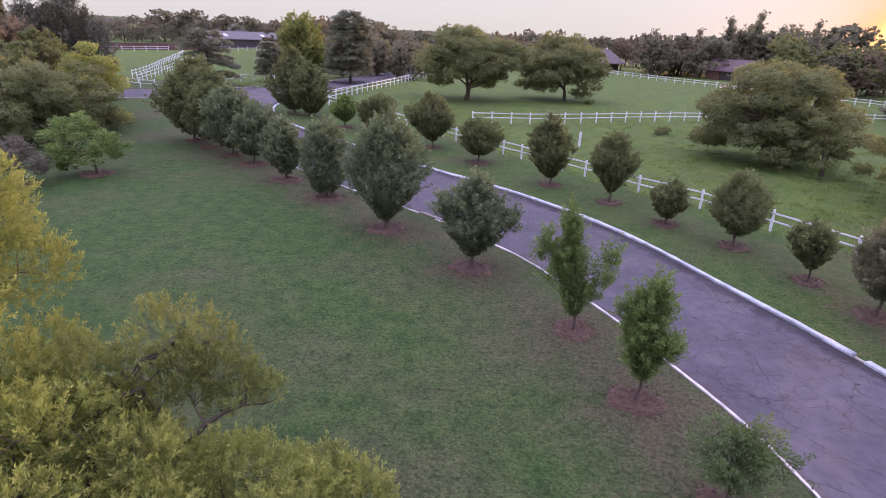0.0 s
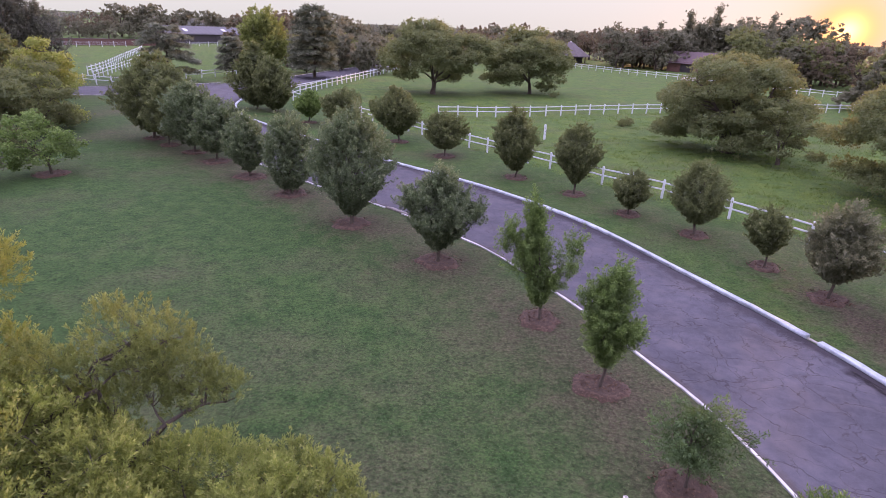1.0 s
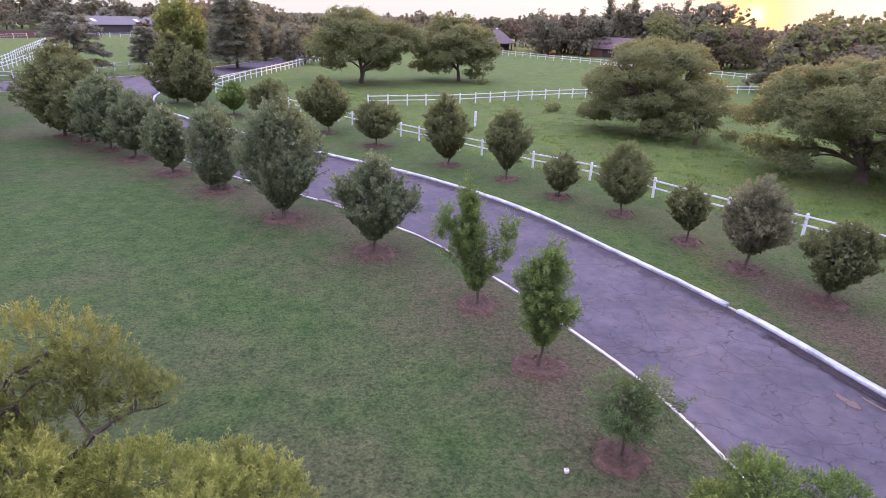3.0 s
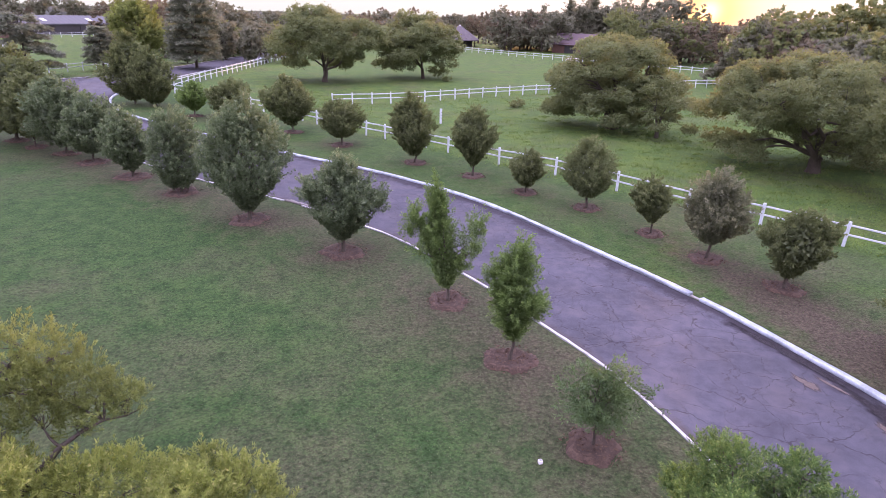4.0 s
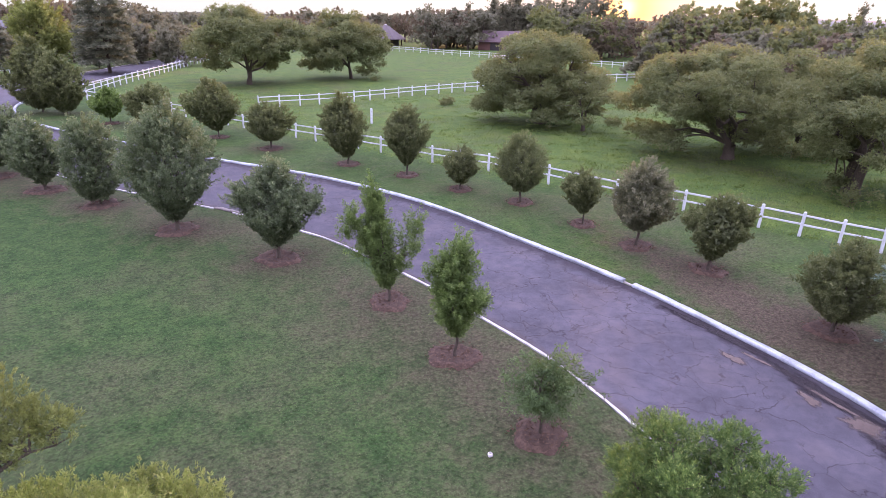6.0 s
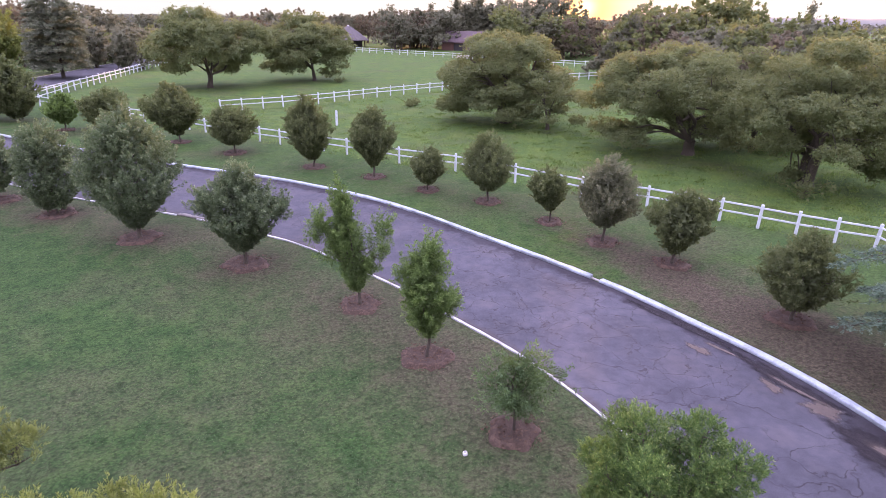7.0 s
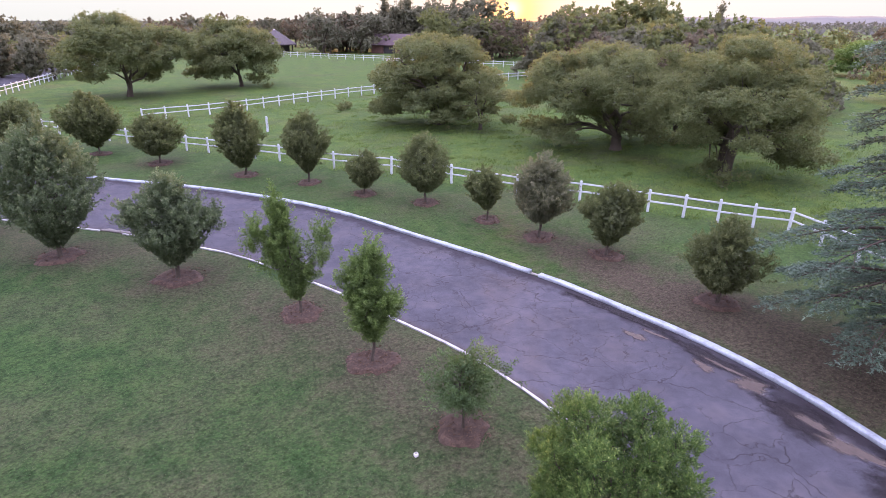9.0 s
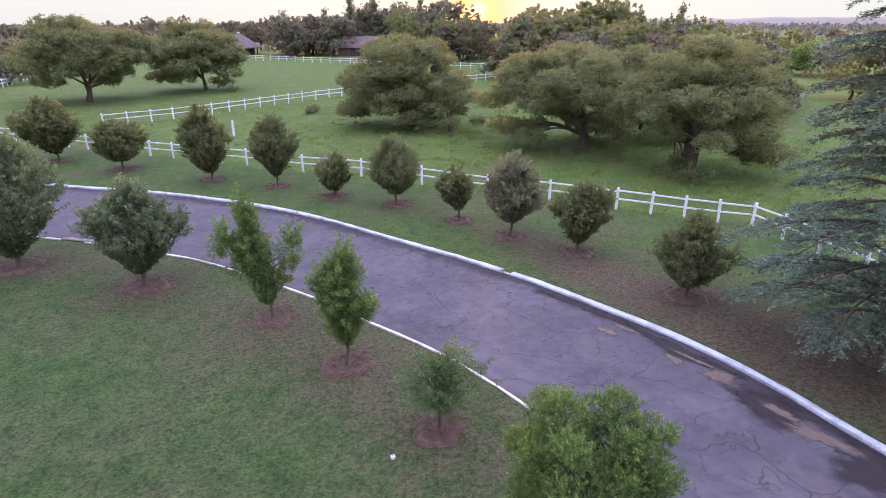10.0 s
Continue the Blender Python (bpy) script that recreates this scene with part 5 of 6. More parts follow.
ROW_L = "trees along the lawn side of the drive"
ROW_R = "trees along the paddock side of the drive"
GREY = "with dense grey-green leaves"
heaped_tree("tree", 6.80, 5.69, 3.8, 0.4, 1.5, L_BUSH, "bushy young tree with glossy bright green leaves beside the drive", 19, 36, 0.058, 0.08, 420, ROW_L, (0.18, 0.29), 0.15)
clump_tree("tree", 6.75, 10.85, 2.5, 0.75, 0.98, 0.0, "egg", L_YOUNG, "small young tree with loose open green crown", ROW_L, 12, 140, 50, 0.075, 0.32, 0.5, 0.4, 0.4, girth=0.04)
clump_tree("tree", 5.92, 15.03, 4.0, 0.7, 0.70, -0.02, "egg", L_GREEN, "young tree with upright fresh green crown", ROW_L, 13, 300, 62, 0.076, 0.36, 0.42, 0.22, 0.9, girth=0.055, humps=((0.6, 1.6, 0.28), (-0.55, 2.7, 0.28)))
clump_tree("tree", 4.89, 19.37, 4.8, 0.5, 0.55, -0.42, "column", L_GREEN, "young tree with separate upright green branches", ROW_L, 14, 230, 62, 0.080, 0.36, 0.48, 0.22, 1.2, girth=0.06,
           humps=((-1.25, 2.5, 0.5), (-0.9, 1.9, 0.5), (0.4, 1.4, 0.36), (0.78, 2.1, 0.4), (0.88, 2.8, 0.38), (-1.35, 3.0, 0.36)))
clump_tree("tree", 1.30, 24.86, 4.2, 0.6, 1.75, 0.10, "vase", L_GREY, "broad young tree " + GREY + " and pale tips", ROW_L, 15, 480, 54, 0.090, 0.50, 0.5, 0.24, girth=0.09,
           humps=((-1.2, 2.6, 0.4), (1.5, 2.2, 0.42), (0.1, 3.5, 0.5)))
clump_tree("tree", -3.12, 29.99, 6.0, 0.4, 2.25, 0.04, "vase", L_GREY, "tall dense egg-shaped tree " + GREY, ROW_L, 16, 716, 48, 0.105, 0.56, 0.6, 0.14, 1.1, girth=0.11)
clump_tree("tree", -7.35, 35.49, 4.85, 0.25, 1.42, -0.19, "column", L_GREY, "narrow dense tree " + GREY, ROW_L, 17, 425, 39, 0.113, 0.56, 0.55, 0.12, 1.1)
clump_tree("tree", -10.90, 39.40, 4.2, 0.4, 1.4, -0.11, "egg", L_GREY, "young tree " + GREY, ROW_L, 18, 425, 25, 0.151, 0.56, 0.55, 0.15)
clump_tree("tree", -14.41, 43.56, 4.4, 0.7, 1.75, 0.35, "round", L_GREY, "round young tree " + GREY, ROW_L, 19, 448, 25, 0.160, 0.56, 0.55, 0.15)
clump_tree("tree", -17.00, 46.51, 5.1, 0.6, 2.3, 0.16, "round", L_GREY, "round young tree " + GREY, ROW_L, 20, 492, 25, 0.168, 0.56, 0.6, 0.15)
clump_tree("tree", -19.85, 48.90, 5.0, 0.75, 1.95, 0.2, "round", L_DARK, "dark round tree in the row by the drive", ROW_L, 21, 448, 25, 0.168, 0.56, 0.6, 0.15)
clump_tree("tree", -22.11, 51.56, 6.8, 0.6, 2.9, 0.5, "round", L_DARK, "large dark tree at the end of the row", ROW_L, 22, 784, 25, 0.185, 0.56, 0.7, 0.18, girth=0.13)

clump_tree("tree", 19.03, 12.62, 3.3, 0.45, 1.36, 0.13, "egg", L_DARK, "round dark green shrub-like tree beside a cedar", ROW_R, 31, 470, 41, 0.109, 0.34, 0.42, 0.1)
clump_tree("tree", 18.75, 18.35, 3.35, 0.5, 1.3, 0.15, "vase", L_DARK, "young tree with ragged dark green crown", ROW_R, 32, 336, 41, 0.109, 0.50, 0.45, 0.28, humps=((0.95, 2.5, 0.4), (-0.9, 1.9, 0.4)))
clump_tree("tree", 17.54, 21.76, 4.1, 0.7, 1.4, 0.03, "egg", L_PALE, "young tree with pale grey-green crown", ROW_R, 33, 480, 48, 0.095, 0.5, 0.45, 0.16)
clump_tree("tree", 16.75, 25.24, 2.9, 0.6, 0.9, -0.15, "vase", L_DARK, "small young tree by the fence", ROW_R, 34, 257, 41, 0.109, 0.56, 0.42, 0.25, girth=0.05, humps=((-0.75, 1.6, 0.35),))
clump_tree("tree", 15.29, 29.66, 3.8, 0.6, 1.6, -0.2, "egg", L_DARK, "young tree with spiky dull green crown", ROW_R, 35, 448, 41, 0.109, 0.39, 0.55, 0.2, 1.3)
clump_tree("tree", 12.85, 33.18, 2.55, 0.4, 0.95, 0.0, "round", L_DARK, "small round young tree by the fence", ROW_R, 36, 268, 41, 0.109, 0.56, 0.42, 0.25, girth=0.05)
clump_tree("tree", 10.64, 37.41, 4.55, 0.65, 1.45, -0.1, "vase", L_DARK, "egg-shaped dark green tree", ROW_R, 37, 492, 41, 0.109, 0.56, 0.5, 0.15, 1.1)
clump_tree("tree", 7.41, 41.54, 4.9, 0.5, 1.62, -0.25, "egg", L_DARK, "dense egg-shaped dark tree", ROW_R, 38, 582, 41, 0.109, 0.56, 0.5, 0.12, 1.1)
clump_tree("tree", 2.54, 48.12, 3.55, 0.6, 1.72, 0.1, "round", L_DARK, "round dark tree on a forked stem", ROW_R, 39, 448, 41, 0.109, 0.56, 0.5, 0.2)
clump_tree("tree", -1.38, 53.93, 4.55, 0.6, 2.3, -0.4, "vase", L_DARK, "dense broad dark green tree", ROW_R, 40, 582, 25, 0.168, 0.56, 0.55, 0.13)
clump_tree("tree", -7.28, 61.22, 3.7, 0.35, 1.9, 0.0, "round", L_DARK, "round dark tree beyond the bend", ROW_R, 41, 425, 23, 0.185, 0.56, 0.55, 0.16)
clump_tree("tree", -11.01, 63.06, 3.25, 0.6, 1.4, 0.1, "egg", L_GREEN, "young fresh green sapling", ROW_R, 42, 246, 23, 0.168, 0.56, 0.5, 0.2)
clump_tree("tree", -16.02, 69.98, 6.0, 0.25, 2.4, -0.3, "egg", L_DARK, "dark tree in a group at the bend", ROW_R, 43, 537, 23, 0.210, 0.56, 0.65, 0.18)
clump_tree("tree", -18.6, 72.0, 7.2, 0.25, 2.8, -0.2, "egg", L_DARK, "dark tree in a group at the bend", ROW_R, 44, 537, 23, 0.210, 0.56, 0.65, 0.18)
for i, (x, y, r) in enumerate([(6.84, 5.69, 0.9), (6.75, 10.85, 0.85), (5.92, 15.03, 0.95), (4.89, 19.37, 0.95), (1.3, 24.86, 1.15), (-3.12, 29.99, 1.2),
                               (-7.35, 35.49, 1.1), (-10.9, 39.4, 1.2), (-14.41, 43.56, 1.1), (-17, 46.5, 1.0), (-19.85, 48.9, 0.9), (-22.11, 51.56, 1.0),
                               (19.03, 12.62, 0.95), (18.75, 18.35, 0.9), (17.54, 21.76, 0.95), (16.75, 25.24, 0.85), (15.29, 29.66, 0.95), (12.85, 33.18, 0.9),
                               (10.64, 37.41, 0.95), (7.41, 41.54, 1.0), (2.54, 48.12, 1.1), (-1.38, 53.93, 1.0), (-11, 63.06, 0.9),
                               (-23.27, 38.43, 1.2), (-25.63, 34.6, 1.1)]):
    bed(x, y, r * 0.78, 200 + i)

# ---- paddock trees ----
PAD = "large trees in the paddock"
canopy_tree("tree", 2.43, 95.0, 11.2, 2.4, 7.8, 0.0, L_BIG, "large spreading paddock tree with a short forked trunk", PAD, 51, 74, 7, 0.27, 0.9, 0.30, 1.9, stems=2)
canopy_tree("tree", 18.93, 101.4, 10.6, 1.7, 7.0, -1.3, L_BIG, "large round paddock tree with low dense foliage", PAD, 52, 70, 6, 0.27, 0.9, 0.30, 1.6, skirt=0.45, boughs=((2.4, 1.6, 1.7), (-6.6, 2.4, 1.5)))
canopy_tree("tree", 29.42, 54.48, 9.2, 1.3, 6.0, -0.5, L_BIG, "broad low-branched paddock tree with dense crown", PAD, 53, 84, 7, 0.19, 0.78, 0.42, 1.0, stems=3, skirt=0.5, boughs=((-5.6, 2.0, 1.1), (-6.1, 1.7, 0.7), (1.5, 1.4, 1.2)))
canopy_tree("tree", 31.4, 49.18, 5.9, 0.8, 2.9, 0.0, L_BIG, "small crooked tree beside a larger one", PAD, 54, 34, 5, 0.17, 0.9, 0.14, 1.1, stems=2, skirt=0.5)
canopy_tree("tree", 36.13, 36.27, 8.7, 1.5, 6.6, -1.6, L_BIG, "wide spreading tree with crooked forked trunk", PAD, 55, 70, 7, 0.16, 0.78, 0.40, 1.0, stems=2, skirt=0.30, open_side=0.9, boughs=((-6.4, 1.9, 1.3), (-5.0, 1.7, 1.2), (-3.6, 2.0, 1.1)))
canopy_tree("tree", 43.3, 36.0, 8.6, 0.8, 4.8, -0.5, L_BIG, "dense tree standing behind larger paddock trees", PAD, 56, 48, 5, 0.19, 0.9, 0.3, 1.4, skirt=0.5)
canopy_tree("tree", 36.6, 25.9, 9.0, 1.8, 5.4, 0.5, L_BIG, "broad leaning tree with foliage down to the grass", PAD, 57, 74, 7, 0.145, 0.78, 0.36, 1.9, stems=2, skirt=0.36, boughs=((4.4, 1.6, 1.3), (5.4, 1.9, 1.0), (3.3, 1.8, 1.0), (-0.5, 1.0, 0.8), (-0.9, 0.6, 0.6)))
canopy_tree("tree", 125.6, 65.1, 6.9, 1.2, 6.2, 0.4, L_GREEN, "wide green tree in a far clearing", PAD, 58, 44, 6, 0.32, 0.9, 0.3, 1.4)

for i, (x, y, h, r) in enumerate(((21.98, 96.7, 0.8, 0.9), (24.8, 68.9, 0.9, 0.7), (28.3, 67.2, 0.9, 0.7), (23.9, 68.2, 0.5, 0.6), (33.6, 23.6, 1.3, 1.0))):
    clump_tree("shrub", x, y, h, 0.05, r, 0.0, "round", L_BIG, "low weedy shrub in the paddock grass", "shrubs in the paddock", 580 + i, 36, 16, 0.16, 0.4, 0.4, 0.5, girth=0.02, gape=2.0)

# ---- group of trees beyond the lawn ----
GRP = "trees at the edge of the lawn"
canopy_tree("tree", -23.27, 38.43, 4.1, 0.9, 2.3, -0.55, L_GREEN, "low fresh green tree with spreading branches", GRP, 61, 34, 6, 0.15, 0.85, 0.085, 0.7, 0.55, skirt=0.4, boughs=((-2.2, 1.0, 0.6), (-1.6, 0.7, 0.5)))
canopy_tree("shrub", -25.63, 34.6, 3.3, 0.7, 1.7, 0.0, L_GREYBROWN, "dull grey-brown shrub on the lawn", GRP, 62, 30, 6, 0.13, 0.7, 0.06, 0.6, 0.6, stems=2, skirt=0.4)
canopy_tree("tree", -35.2, 48.0, 7.4, 0.6, 4.8, 0.0, L_BIG, "dull olive-green tree with foliage to the ground", GRP, 63, 64, 6, 0.19, 0.9, 0.2, 1.0, 0.6, stems=2, skirt=0.55)
canopy_tree("tree", -32.3, 53.0, 6.3, 0.4, 3.2, 0.0, L_BIG, "dense dull green tree at the lawn's edge", GRP, 64, 48, 5, 0.19, 0.9, 0.18, 0.8, 0.6, stems=2, skirt=0.6)
canopy_tree("tree", -35.0, 58.0, 7.3, 0.5, 3.4, 0.6, L_SUNNY, "tree with yellow-green upper leaves", GRP, 65, 48, 5, 0.2, 0.9, 0.2, 0.9, 0.6, skirt=0.5)
for k, (x, y, h, r) in enumerate(((-51.4, 76.0, 12.3, 3.0), (-49.4, 77.3, 12.6, 2.8), (-47.2, 77.0, 13.2, 2.6), (-45.4, 78.0, 10.4, 2.6), (-50.5, 72.0, 8.5, 3.3))):
    clump_tree("cypress", x, y, h, 0.3, r, 0.0, "column", L_CYPRESS, "tall dark grey-green cypress with a pointed top", GRP, 660 + k, 420, 26, 0.24, 0.4, 1.0, 0.18, 2.4, girth=0.2)
spread_tree("tree", -53.0, 66.0, 12.6, 1.0, 6.5, 0.0, L_TAN, "tall dark reddish-brown tree", GRP, 68, 46, 24, 14, 0.46, girth=0.35, fork=2.4, low=0.25)
spread_tree("tree", -41.0, 60.0, 8.6, 0.5, 5.0, 0.0, L_DARK, "dark tree among the group by the lawn", GRP, 69, 46, 26, 14, 0.36, girth=0.25, fork=1.4, low=0.5)
tier_tree("cedar", -39.3, 99.5, 8.2, 1.8, 4.6, L_PINE, "flat-topped cedar with level boughs", GRP, 70, 6, 8, 0.5, 0.55, 0.22, taper=0.35)
tier_tree("cedar", -32.2, 109.5, 6.6, 1.6, 2.4, L_PINE, "small cedar by the junction", GRP, 71, 7, 7, 0.45, 0.45, 0.16)
clump_tree("tree", -30.5, 124.6, 12.2, 1.2, 4.6, 0.2, "column", L_OLIVE, "tall bright green tree beyond the junction", GRP, 72, 560, 34, 0.34, 0.5, 1.2, 0.3, girth=0.25)
tier_tree("cedar", -18.9, 115.0, 12.4, 2.2, 4.6, L_PINE, "tall cedar beside the far drive", GRP, 73, 10, 8, 0.6, 0.5, 0.3)

for k, (x, y, h, r, shape) in enumerate(((-22.3, 126.0, 4.6, 2.3, "round"), (-20.2, 131.5, 5.4, 2.3, "egg"), (-18.2, 138.5, 6.6, 2.7, "egg"), (-16.0, 146.0, 6.2, 3.0, "round"),
                                         (-13.9, 153.5, 5.8, 2.7, "round"), (-11.8, 161.5, 6.4, 2.6, "egg"))):
    clump_tree("tree", x, y, h, 0.4, r, 0.0, shape, L_GREY if k == 0 else L_DARK, "dense round tree on the verge of the far drive", "trees beside the far drive", 720 + k, 260, 24, 0.28, 0.5, 0.7, 0.2, girth=0.12)

# ---- blue cedar by the kerb ----
plate_cedar("cedar", 20.1, 6.5, 13.6, 1.75, 5.3, L_CEDAR, "blue-green cedar with level drooping boughs beside the drive", 74)

# ---- trees close to the camera's side of the lawn ----
def leaning_tree(name, x, y, mat, label, seed):
    """A crooked tree whose two bare limbs lean out and carry a few loose heads of fine leaves."""
    rng = np.random.default_rng(seed)
    t = thing(name, x, y, label, "tree", NEAR)
    base = np.array([x, y, 0.0])
    high = np.array([[x, y, -0.1], [-5.3, 7.2, 2.5], [-5.2, 7.45, 4.25], [-4.85, 7.6, 4.52], [-4.55, 7.8, 4.6], [-4.62, 7.95, 5.0]]) - base
    wide = np.array([[-5.3, 7.1, 2.3], [-4.5, 7.35, 3.1], [-3.95, 7.75, 3.62], [-3.62, 7.8, 3.98], [-3.42, 8.05, 4.02], [-3.1, 8.1, 4.16], [-2.85, 8.3, 4.06], [-2.55, 8.3, 4.2]]) - base
    lines = [[(*p, w) for p, w in zip(high, (0.14, 0.10, 0.075, 0.062, 0.045, 0.022))], [(*p, w) for p, w in zip(wide, (0.07, 0.06, 0.05, 0.042, 0.03, 0.02, 0.012, 0.006))]]
    knots = list(high[2:]) + list(wide[1:])
    heads = ((-4.3, 8.35, 5.2, 0.68), (-4.75, 7.9, 4.85, 0.46), (-3.75, 8.4, 5.0, 0.52), (-3.45, 8.35, 4.68, 0.46), (-3.1, 8.3, 4.42, 0.40), (-5.25, 7.6, 5.05, 0.5),
             (-3.9, 8.1, 4.35, 0.34), (-2.8, 8.3, 4.28, 0.28), (-4.1, 8.1, 4.75, 0.45), (-5.6, 7.5, 4.6, 0.55), (-4.35, 7.95, 4.2, 0.36), (-4.9, 7.75, 4.2, 0.42), (-3.5, 8.2, 4.05, 0.26), (-5.0, 7.9, 3.7, 0.5))
    ats, ways, tones, faces = [], [], [], []
    for hx, hy, hz, hr in heads:
        q = np.array([hx, hy, hz]) - base
        k = min(knots, key=lambda p: np.linalg.norm(p - q))
        m = int(215 * hr)
        d = unit(rng.normal(size=(m, 3)) + np.array([0, 0, 0.35]))
        b = q + d * hr * np.array([1, 1, 0.8]) * rng.uniform(0.2, 1.0, (m, 1)) ** 0.5
        for j in range(2):
            heart = q + rng.normal(0, 0.3, 3) * hr - np.array([0, 0, 0.25 * hr])
            lines.append(limb(rng, k, heart, 0.020, 0.009, rng.uniform(-0.1, 0.06), n=8))
            for i in range(6):
                lines.append(limb(rng, heart, b[6 * j + i], 0.008, 0.002, n=5))
        a, w, g = shoots(rng, b, d * 0.5 + np.array([0, 0, 0.7]) + rng.normal(0, 0.3, (m, 3)), np.full(m, 0.24), 34, 0.05, 0.5)
        ats.append(a)
        ways.append(w)
        tones.append(g)
        faces.append(np.repeat(d * 0.6 + np.array([0, 0, 0.7]), 34, axis=0))
    n = sum(map(len, ats))
    part("crown", leaves("crown", np.vstack(ats), np.vstack(ways), np.full(n, 0.062), np.full(n, 0.015), mat, rng, np.concatenate(tones), True, np.vstack(faces), 0.6), t)
    part("trunk", tubes("trunk", lines, M_BARK, 6), t)
    return t


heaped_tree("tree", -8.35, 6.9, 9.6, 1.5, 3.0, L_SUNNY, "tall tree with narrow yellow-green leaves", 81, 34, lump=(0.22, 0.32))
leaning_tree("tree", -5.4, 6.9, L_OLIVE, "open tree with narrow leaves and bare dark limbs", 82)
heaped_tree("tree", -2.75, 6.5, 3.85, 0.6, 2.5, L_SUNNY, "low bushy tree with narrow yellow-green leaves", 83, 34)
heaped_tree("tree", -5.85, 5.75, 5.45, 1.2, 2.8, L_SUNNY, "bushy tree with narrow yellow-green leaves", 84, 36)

# ---- woods in the distance ----
FARK = "trees of the distant tree belt"
proto = [
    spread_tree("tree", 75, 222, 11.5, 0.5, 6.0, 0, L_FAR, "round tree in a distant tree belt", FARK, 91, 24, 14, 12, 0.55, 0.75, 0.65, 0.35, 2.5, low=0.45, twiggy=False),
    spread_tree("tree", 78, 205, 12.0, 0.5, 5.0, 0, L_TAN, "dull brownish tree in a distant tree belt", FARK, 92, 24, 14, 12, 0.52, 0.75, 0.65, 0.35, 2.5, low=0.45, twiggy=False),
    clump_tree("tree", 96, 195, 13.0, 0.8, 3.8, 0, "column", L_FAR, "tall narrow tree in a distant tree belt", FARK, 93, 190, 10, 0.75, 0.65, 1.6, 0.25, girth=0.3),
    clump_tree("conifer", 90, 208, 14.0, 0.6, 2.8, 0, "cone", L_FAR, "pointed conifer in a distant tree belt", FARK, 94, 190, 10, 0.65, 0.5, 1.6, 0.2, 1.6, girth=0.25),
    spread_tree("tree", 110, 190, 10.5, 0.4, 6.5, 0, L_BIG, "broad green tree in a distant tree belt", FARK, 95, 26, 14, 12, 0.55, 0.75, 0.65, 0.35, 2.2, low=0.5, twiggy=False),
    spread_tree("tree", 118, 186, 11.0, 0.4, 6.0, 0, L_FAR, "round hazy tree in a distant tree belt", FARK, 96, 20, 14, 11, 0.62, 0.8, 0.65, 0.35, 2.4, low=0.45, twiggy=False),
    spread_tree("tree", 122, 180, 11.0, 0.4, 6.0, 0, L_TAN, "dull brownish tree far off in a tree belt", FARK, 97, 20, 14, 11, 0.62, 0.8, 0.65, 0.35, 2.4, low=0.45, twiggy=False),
]
base_h = [11.5, 12.0, 13.0, 14.0, 10.5, 11.0, 11.0]
rng = np.random.default_rng(17)


def belt(az0, az1, d0, d1, n, h0, h1, kinds):
    """Trees at random between two bearings and two distances."""
    for i in range(n):
        az = radians(az0 + (az1 - az0) * (i + rng.uniform(0.1, 0.9)) / n)
        d = rng.uniform(d0, d1)
        k = kinds[int(rng.integers(len(kinds)))]
        s = rng.uniform(h0, h1) / base_h[k]
        w = s * rng.uniform(0.85, 1.2)
        copy_thing(proto[k], pose(d * math.sin(az), d * math.cos(az), -0.05, 0, 0, rng.uniform(0, 360)) @ Matrix.Diagonal((w, w, s, 1)))


belt(-42, -31, 105, 150, 8, 9, 13, (0, 1, 3))
belt(-36, -14, 285, 320, 22, 7, 12, (5, 6))
belt(-25, -21.5, 285, 300, 3, 12, 14.5, (5, 5))
belt(-20.5, -17, 290, 300, 2, 11, 13, (5, 6))
belt(-37, -22.5, 262, 284, 12, 5.5, 7.5, (5, 6))
belt(-20, -9, 300, 340, 10, 8, 11, (5, 5))
belt(-15.5, -11.5, 150, 190, 4, 11, 13.5, (0, 1))
belt(-13, -2, 130, 175, 12, 6.5, 9.5, (0, 2, 4))
belt(-12, 2, 180, 240, 12, 7.5, 12.5, (5, 5))
belt(-1, 13, 190, 260, 15, 8, 12.5, (5, 6))
belt(17, 21.5, 212, 232, 8, 11, 13.5, (6, 2, 5))
belt(11.5, 17, 240, 270, 6, 10, 12, (6, 5))
belt(17.5, 23, 196, 208, 7, 8, 12.5, (6, 5))
belt(21, 31, 205, 240, 12, 12, 15, (5, 2, 3))
belt(23, 32.5, 212, 242, 8, 15.5, 19, (5, 2, 3))
belt(27, 31.5, 150, 175, 5, 9, 12, (0, 4))
belt(31.0, 36.8, 165, 200, 11, 9.6, 11.2, (0, 4, 1))
belt(37.2, 43, 104, 125, 7, 9, 12, (4, 1, 0))
belt(37.5, 44, 150, 190, 9, 10.0, 12.5, (0, 1, 4))
belt(39, 48, 130, 170, 9, 12, 15, (0, 4, 2))
belt(42, 53, 75, 105, 11, 8.5, 10.5, (4, 1, 0))
belt(46, 56, 110, 150, 8, 9, 11, (0, 4))
belt(53, 60, 62, 100, 9, 6.5, 8.8, (4, 0))
belt(57, 70, 150, 240, 12, 6, 9, (0, 4, 1))
belt(63, 70, 90, 140, 3, 6, 9, (4, 0))
belt(-60, -42, 60, 120, 5, 9, 14, (0, 1, 2))


copy_thing(proto[3], pose(103, 79.5, -0.05) @ Matrix.Diagonal((0.8, 0.8, 0.9, 1)))


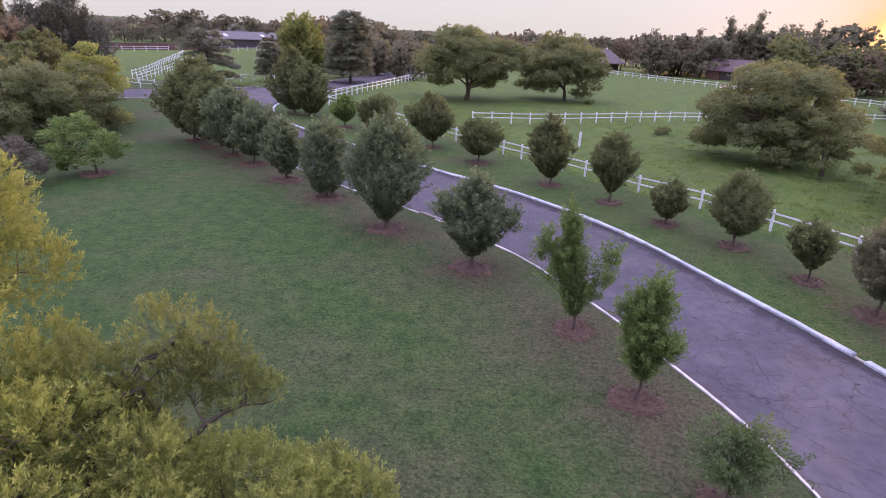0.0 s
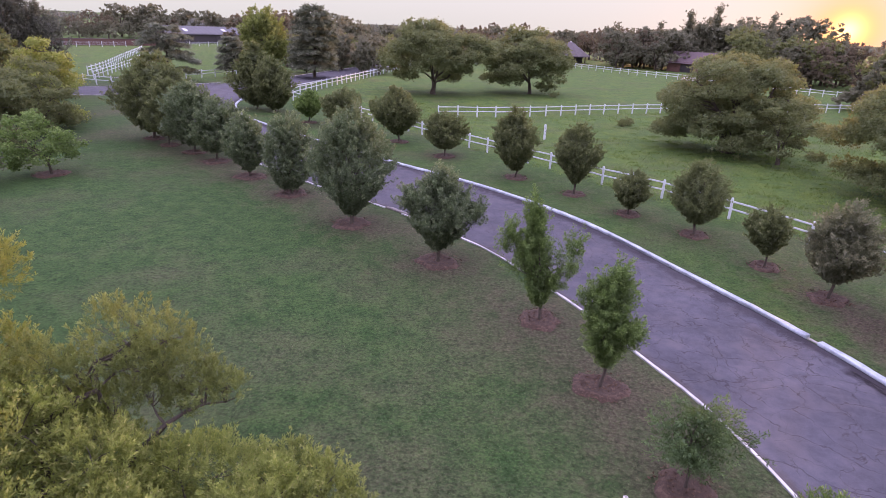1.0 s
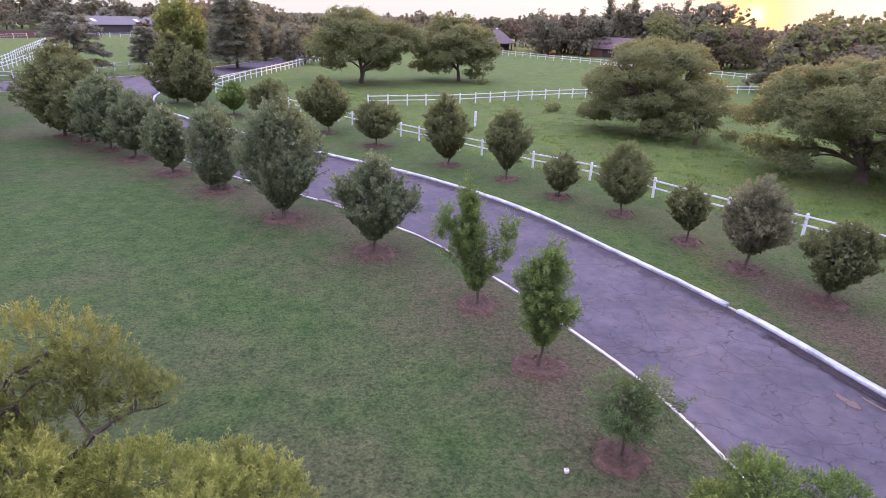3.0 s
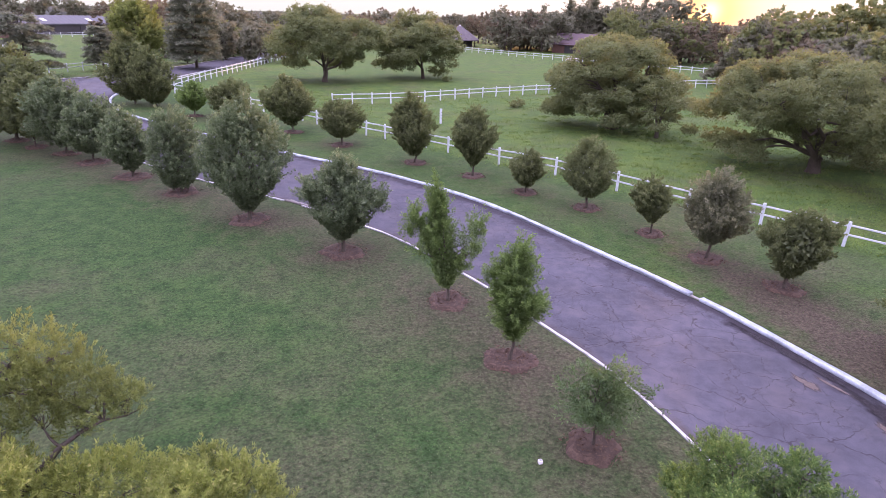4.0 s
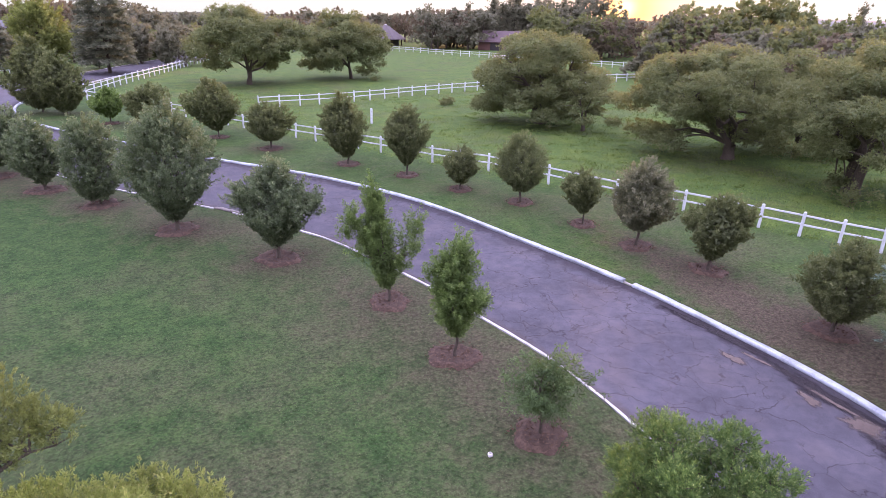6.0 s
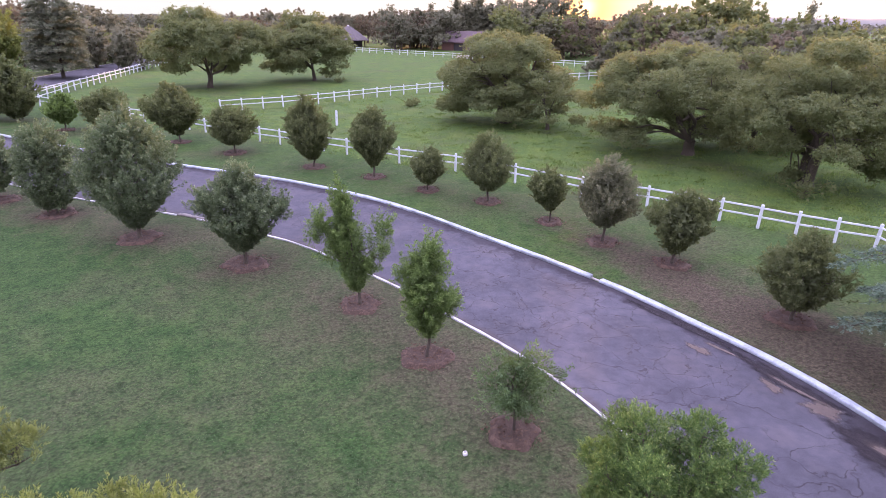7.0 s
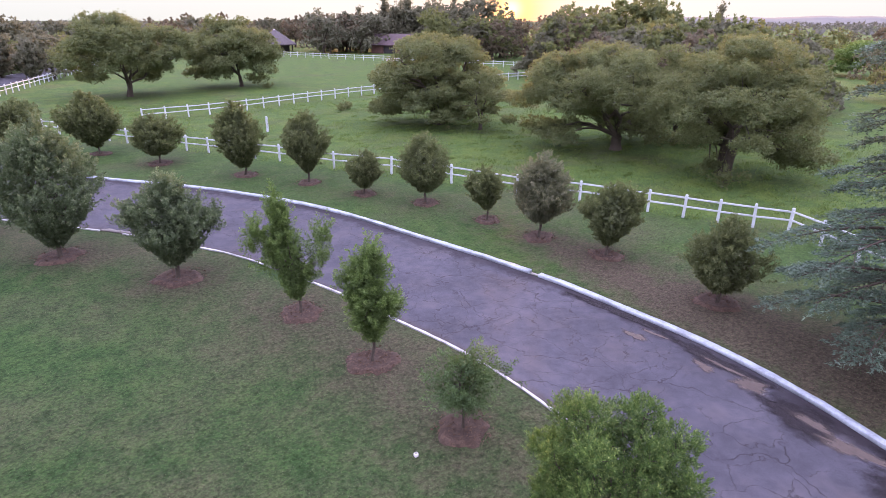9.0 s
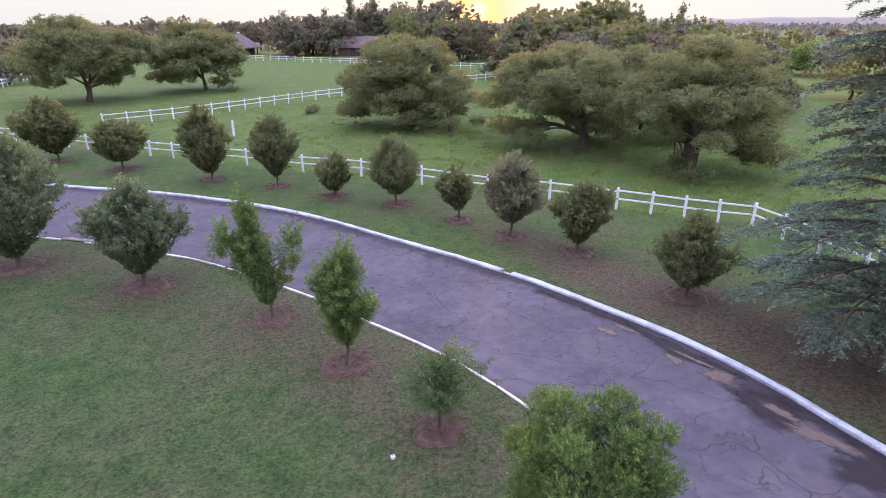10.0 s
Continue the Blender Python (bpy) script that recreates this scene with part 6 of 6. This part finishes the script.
def far_woods():
    """Scattered woodland out to the hills."""
    r = np.random.default_rng(29)
    ats, ways = [], []
    for _ in range(2000):
        az, d = radians(r.uniform(-55, 95)), math.sqrt(r.uniform(260 ** 2, 1300 ** 2))
        h = r.uniform(5, 10)
        q = np.array([d * math.sin(az), d * math.cos(az), h * 0.5])
        m = 24
        e = unit(r.normal(size=(m, 3)))
        ats.append(q + e * np.array([h * 0.5, h * 0.5, h * 0.42]) * r.uniform(0.5, 1, (m, 1)))
        ways.append(e + r.normal(0, 0.6, (m, 3)))
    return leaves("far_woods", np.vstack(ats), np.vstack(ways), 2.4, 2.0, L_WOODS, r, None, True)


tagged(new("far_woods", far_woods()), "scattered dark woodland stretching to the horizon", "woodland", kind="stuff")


def ridge(name, d, az0, az1, low, high, seed):
    r = np.random.default_rng(seed)
    n = 160
    ph, fr = r.uniform(0, 6.28, 8), np.array([1.3, 2.1, 3.7, 6.1, 11, 19, 31, 47])
    v, f = [], []
    for i in range(n):
        u = i / (n - 1)
        az = radians(az0 + (az1 - az0) * u)
        h = low + (high - low) * (0.5 + 0.5 * sum(math.sin(fr[k] * u * 3 + ph[k]) / (1 + k) for k in range(8)) / 1.6)
        for dd, zz in ((d, -2), (d * 1.1, h * 0.7), (d * 1.3, h), (d * 1.6, -2)):
            v.append((dd * math.sin(az), dd * math.cos(az), zz))
        if i:
            for k in range(3):
                f.append((4 * i - 4 + k, 4 * i + k, 4 * i + k + 1, 4 * i - 3 + k))
    tagged(new(name, mesh_from(name, v, f, M_HILL, True)), "low lavender hills on the horizon", "hills", kind="structure")


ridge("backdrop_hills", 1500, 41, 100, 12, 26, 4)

# ---- silt on the drive ----
for x, y, rx, ry, turn, s in ((14.8, 5.35, 0.26, 0.80, 8, 1), (15.1, 8.45, 0.30, 0.55, 14, 2), (14.95, 6.5, 0.16, 0.6, 5, 3), (14.75, 9.8, 0.20, 0.35, 0, 4), (15.3, 9.4, 0.10, 0.7, 8, 5),
                             (14.3, 12.2, 0.2, 0.4, 0, 6), (15.0, 12.0, 0.10, 0.5, 12, 7)):
    blot("silt_patch", x, y, rx * 1.6, ry * 1.6, turn, 0.012, M_SILT, s, "thin spread of pale silt on the drive", "silt")
for x, y, rx, ry, turn, s in ((14.9, 6.8, 1.0, 1.9, 10, 11), (14.9, 3.6, 1.3, 2.6, 4, 12), (15.35, 9.9, 0.65, 2.2, 8, 13), (15.05, 13.8, 0.45, 2.6, 14, 14)):
    blot("damp_stain", x, y, rx, ry, turn, 0.007, M_DAMP, s, "dark damp stain on the asphalt by the kerb", "stain")


# ---- grass ----
def tufts(name, n, area, size, seed, label, mat, fenced=False, gather=0):
    r = np.random.default_rng(seed)
    x0, x1, y0, y1 = area
    x, y = r.uniform(x0, x1, n), y0 + (y1 - y0) * r.uniform(0, 1, n) ** 1.5
    if gather:
        # most blades stand in uneven clumps
        own = r.integers(0, gather, n)
        cx, cy = r.uniform(x0, x1, gather), y0 + (y1 - y0) * r.uniform(0, 1, gather) ** 1.3
        wide = r.uniform(0.1, 0.55, gather)[own]
        far = r.uniform(size=n) < 0.3
        x = np.where(far, x, cx[own] + r.normal(0, 1, n) * wide * 1.6)
        y = np.where(far, y, cy[own] + r.normal(0, 1, n) * wide)
    lx = np.interp(y, LEFT_EDGE[:, 1], LEFT_EDGE[:, 0])
    rx = np.interp(y, RIGHT_EDGE[:130, 1], RIGHT_EDGE[:130, 0])
    keep = (x < lx - 0.2) | (x > rx + 0.35)
    x, y = x[keep], y[keep]
    at = np.stack([x, y, np.full(len(x), -0.03)], 1)
    way = r.normal(0, 0.55, (len(x), 3)) + np.array([0, 0, 0.8])
    if fenced:
        k = at[:, 0] > np.interp(at[:, 1], [12, 16.5, 29.2, 44.2, 59, 83], [28.5, 29.1, 21.2, 10.4, 0, -17.2]) - 0.4
        at, way = at[k], way[k]
    tagged(new(name, leaves(name, at, way, size, size * 0.3, mat, r, None, True)), label, "grass", kind="stuff")


tufts("lawn_grass", 55000, (-16, 20, 4, 34), 0.05, 5, "short blades of mown lawn grass", M_TUFT)
tufts("paddock_grass", 90000, (0, 56, 14, 84), 0.17, 6, "longer tufts of paddock grass", M_FIELD, True, 1300)
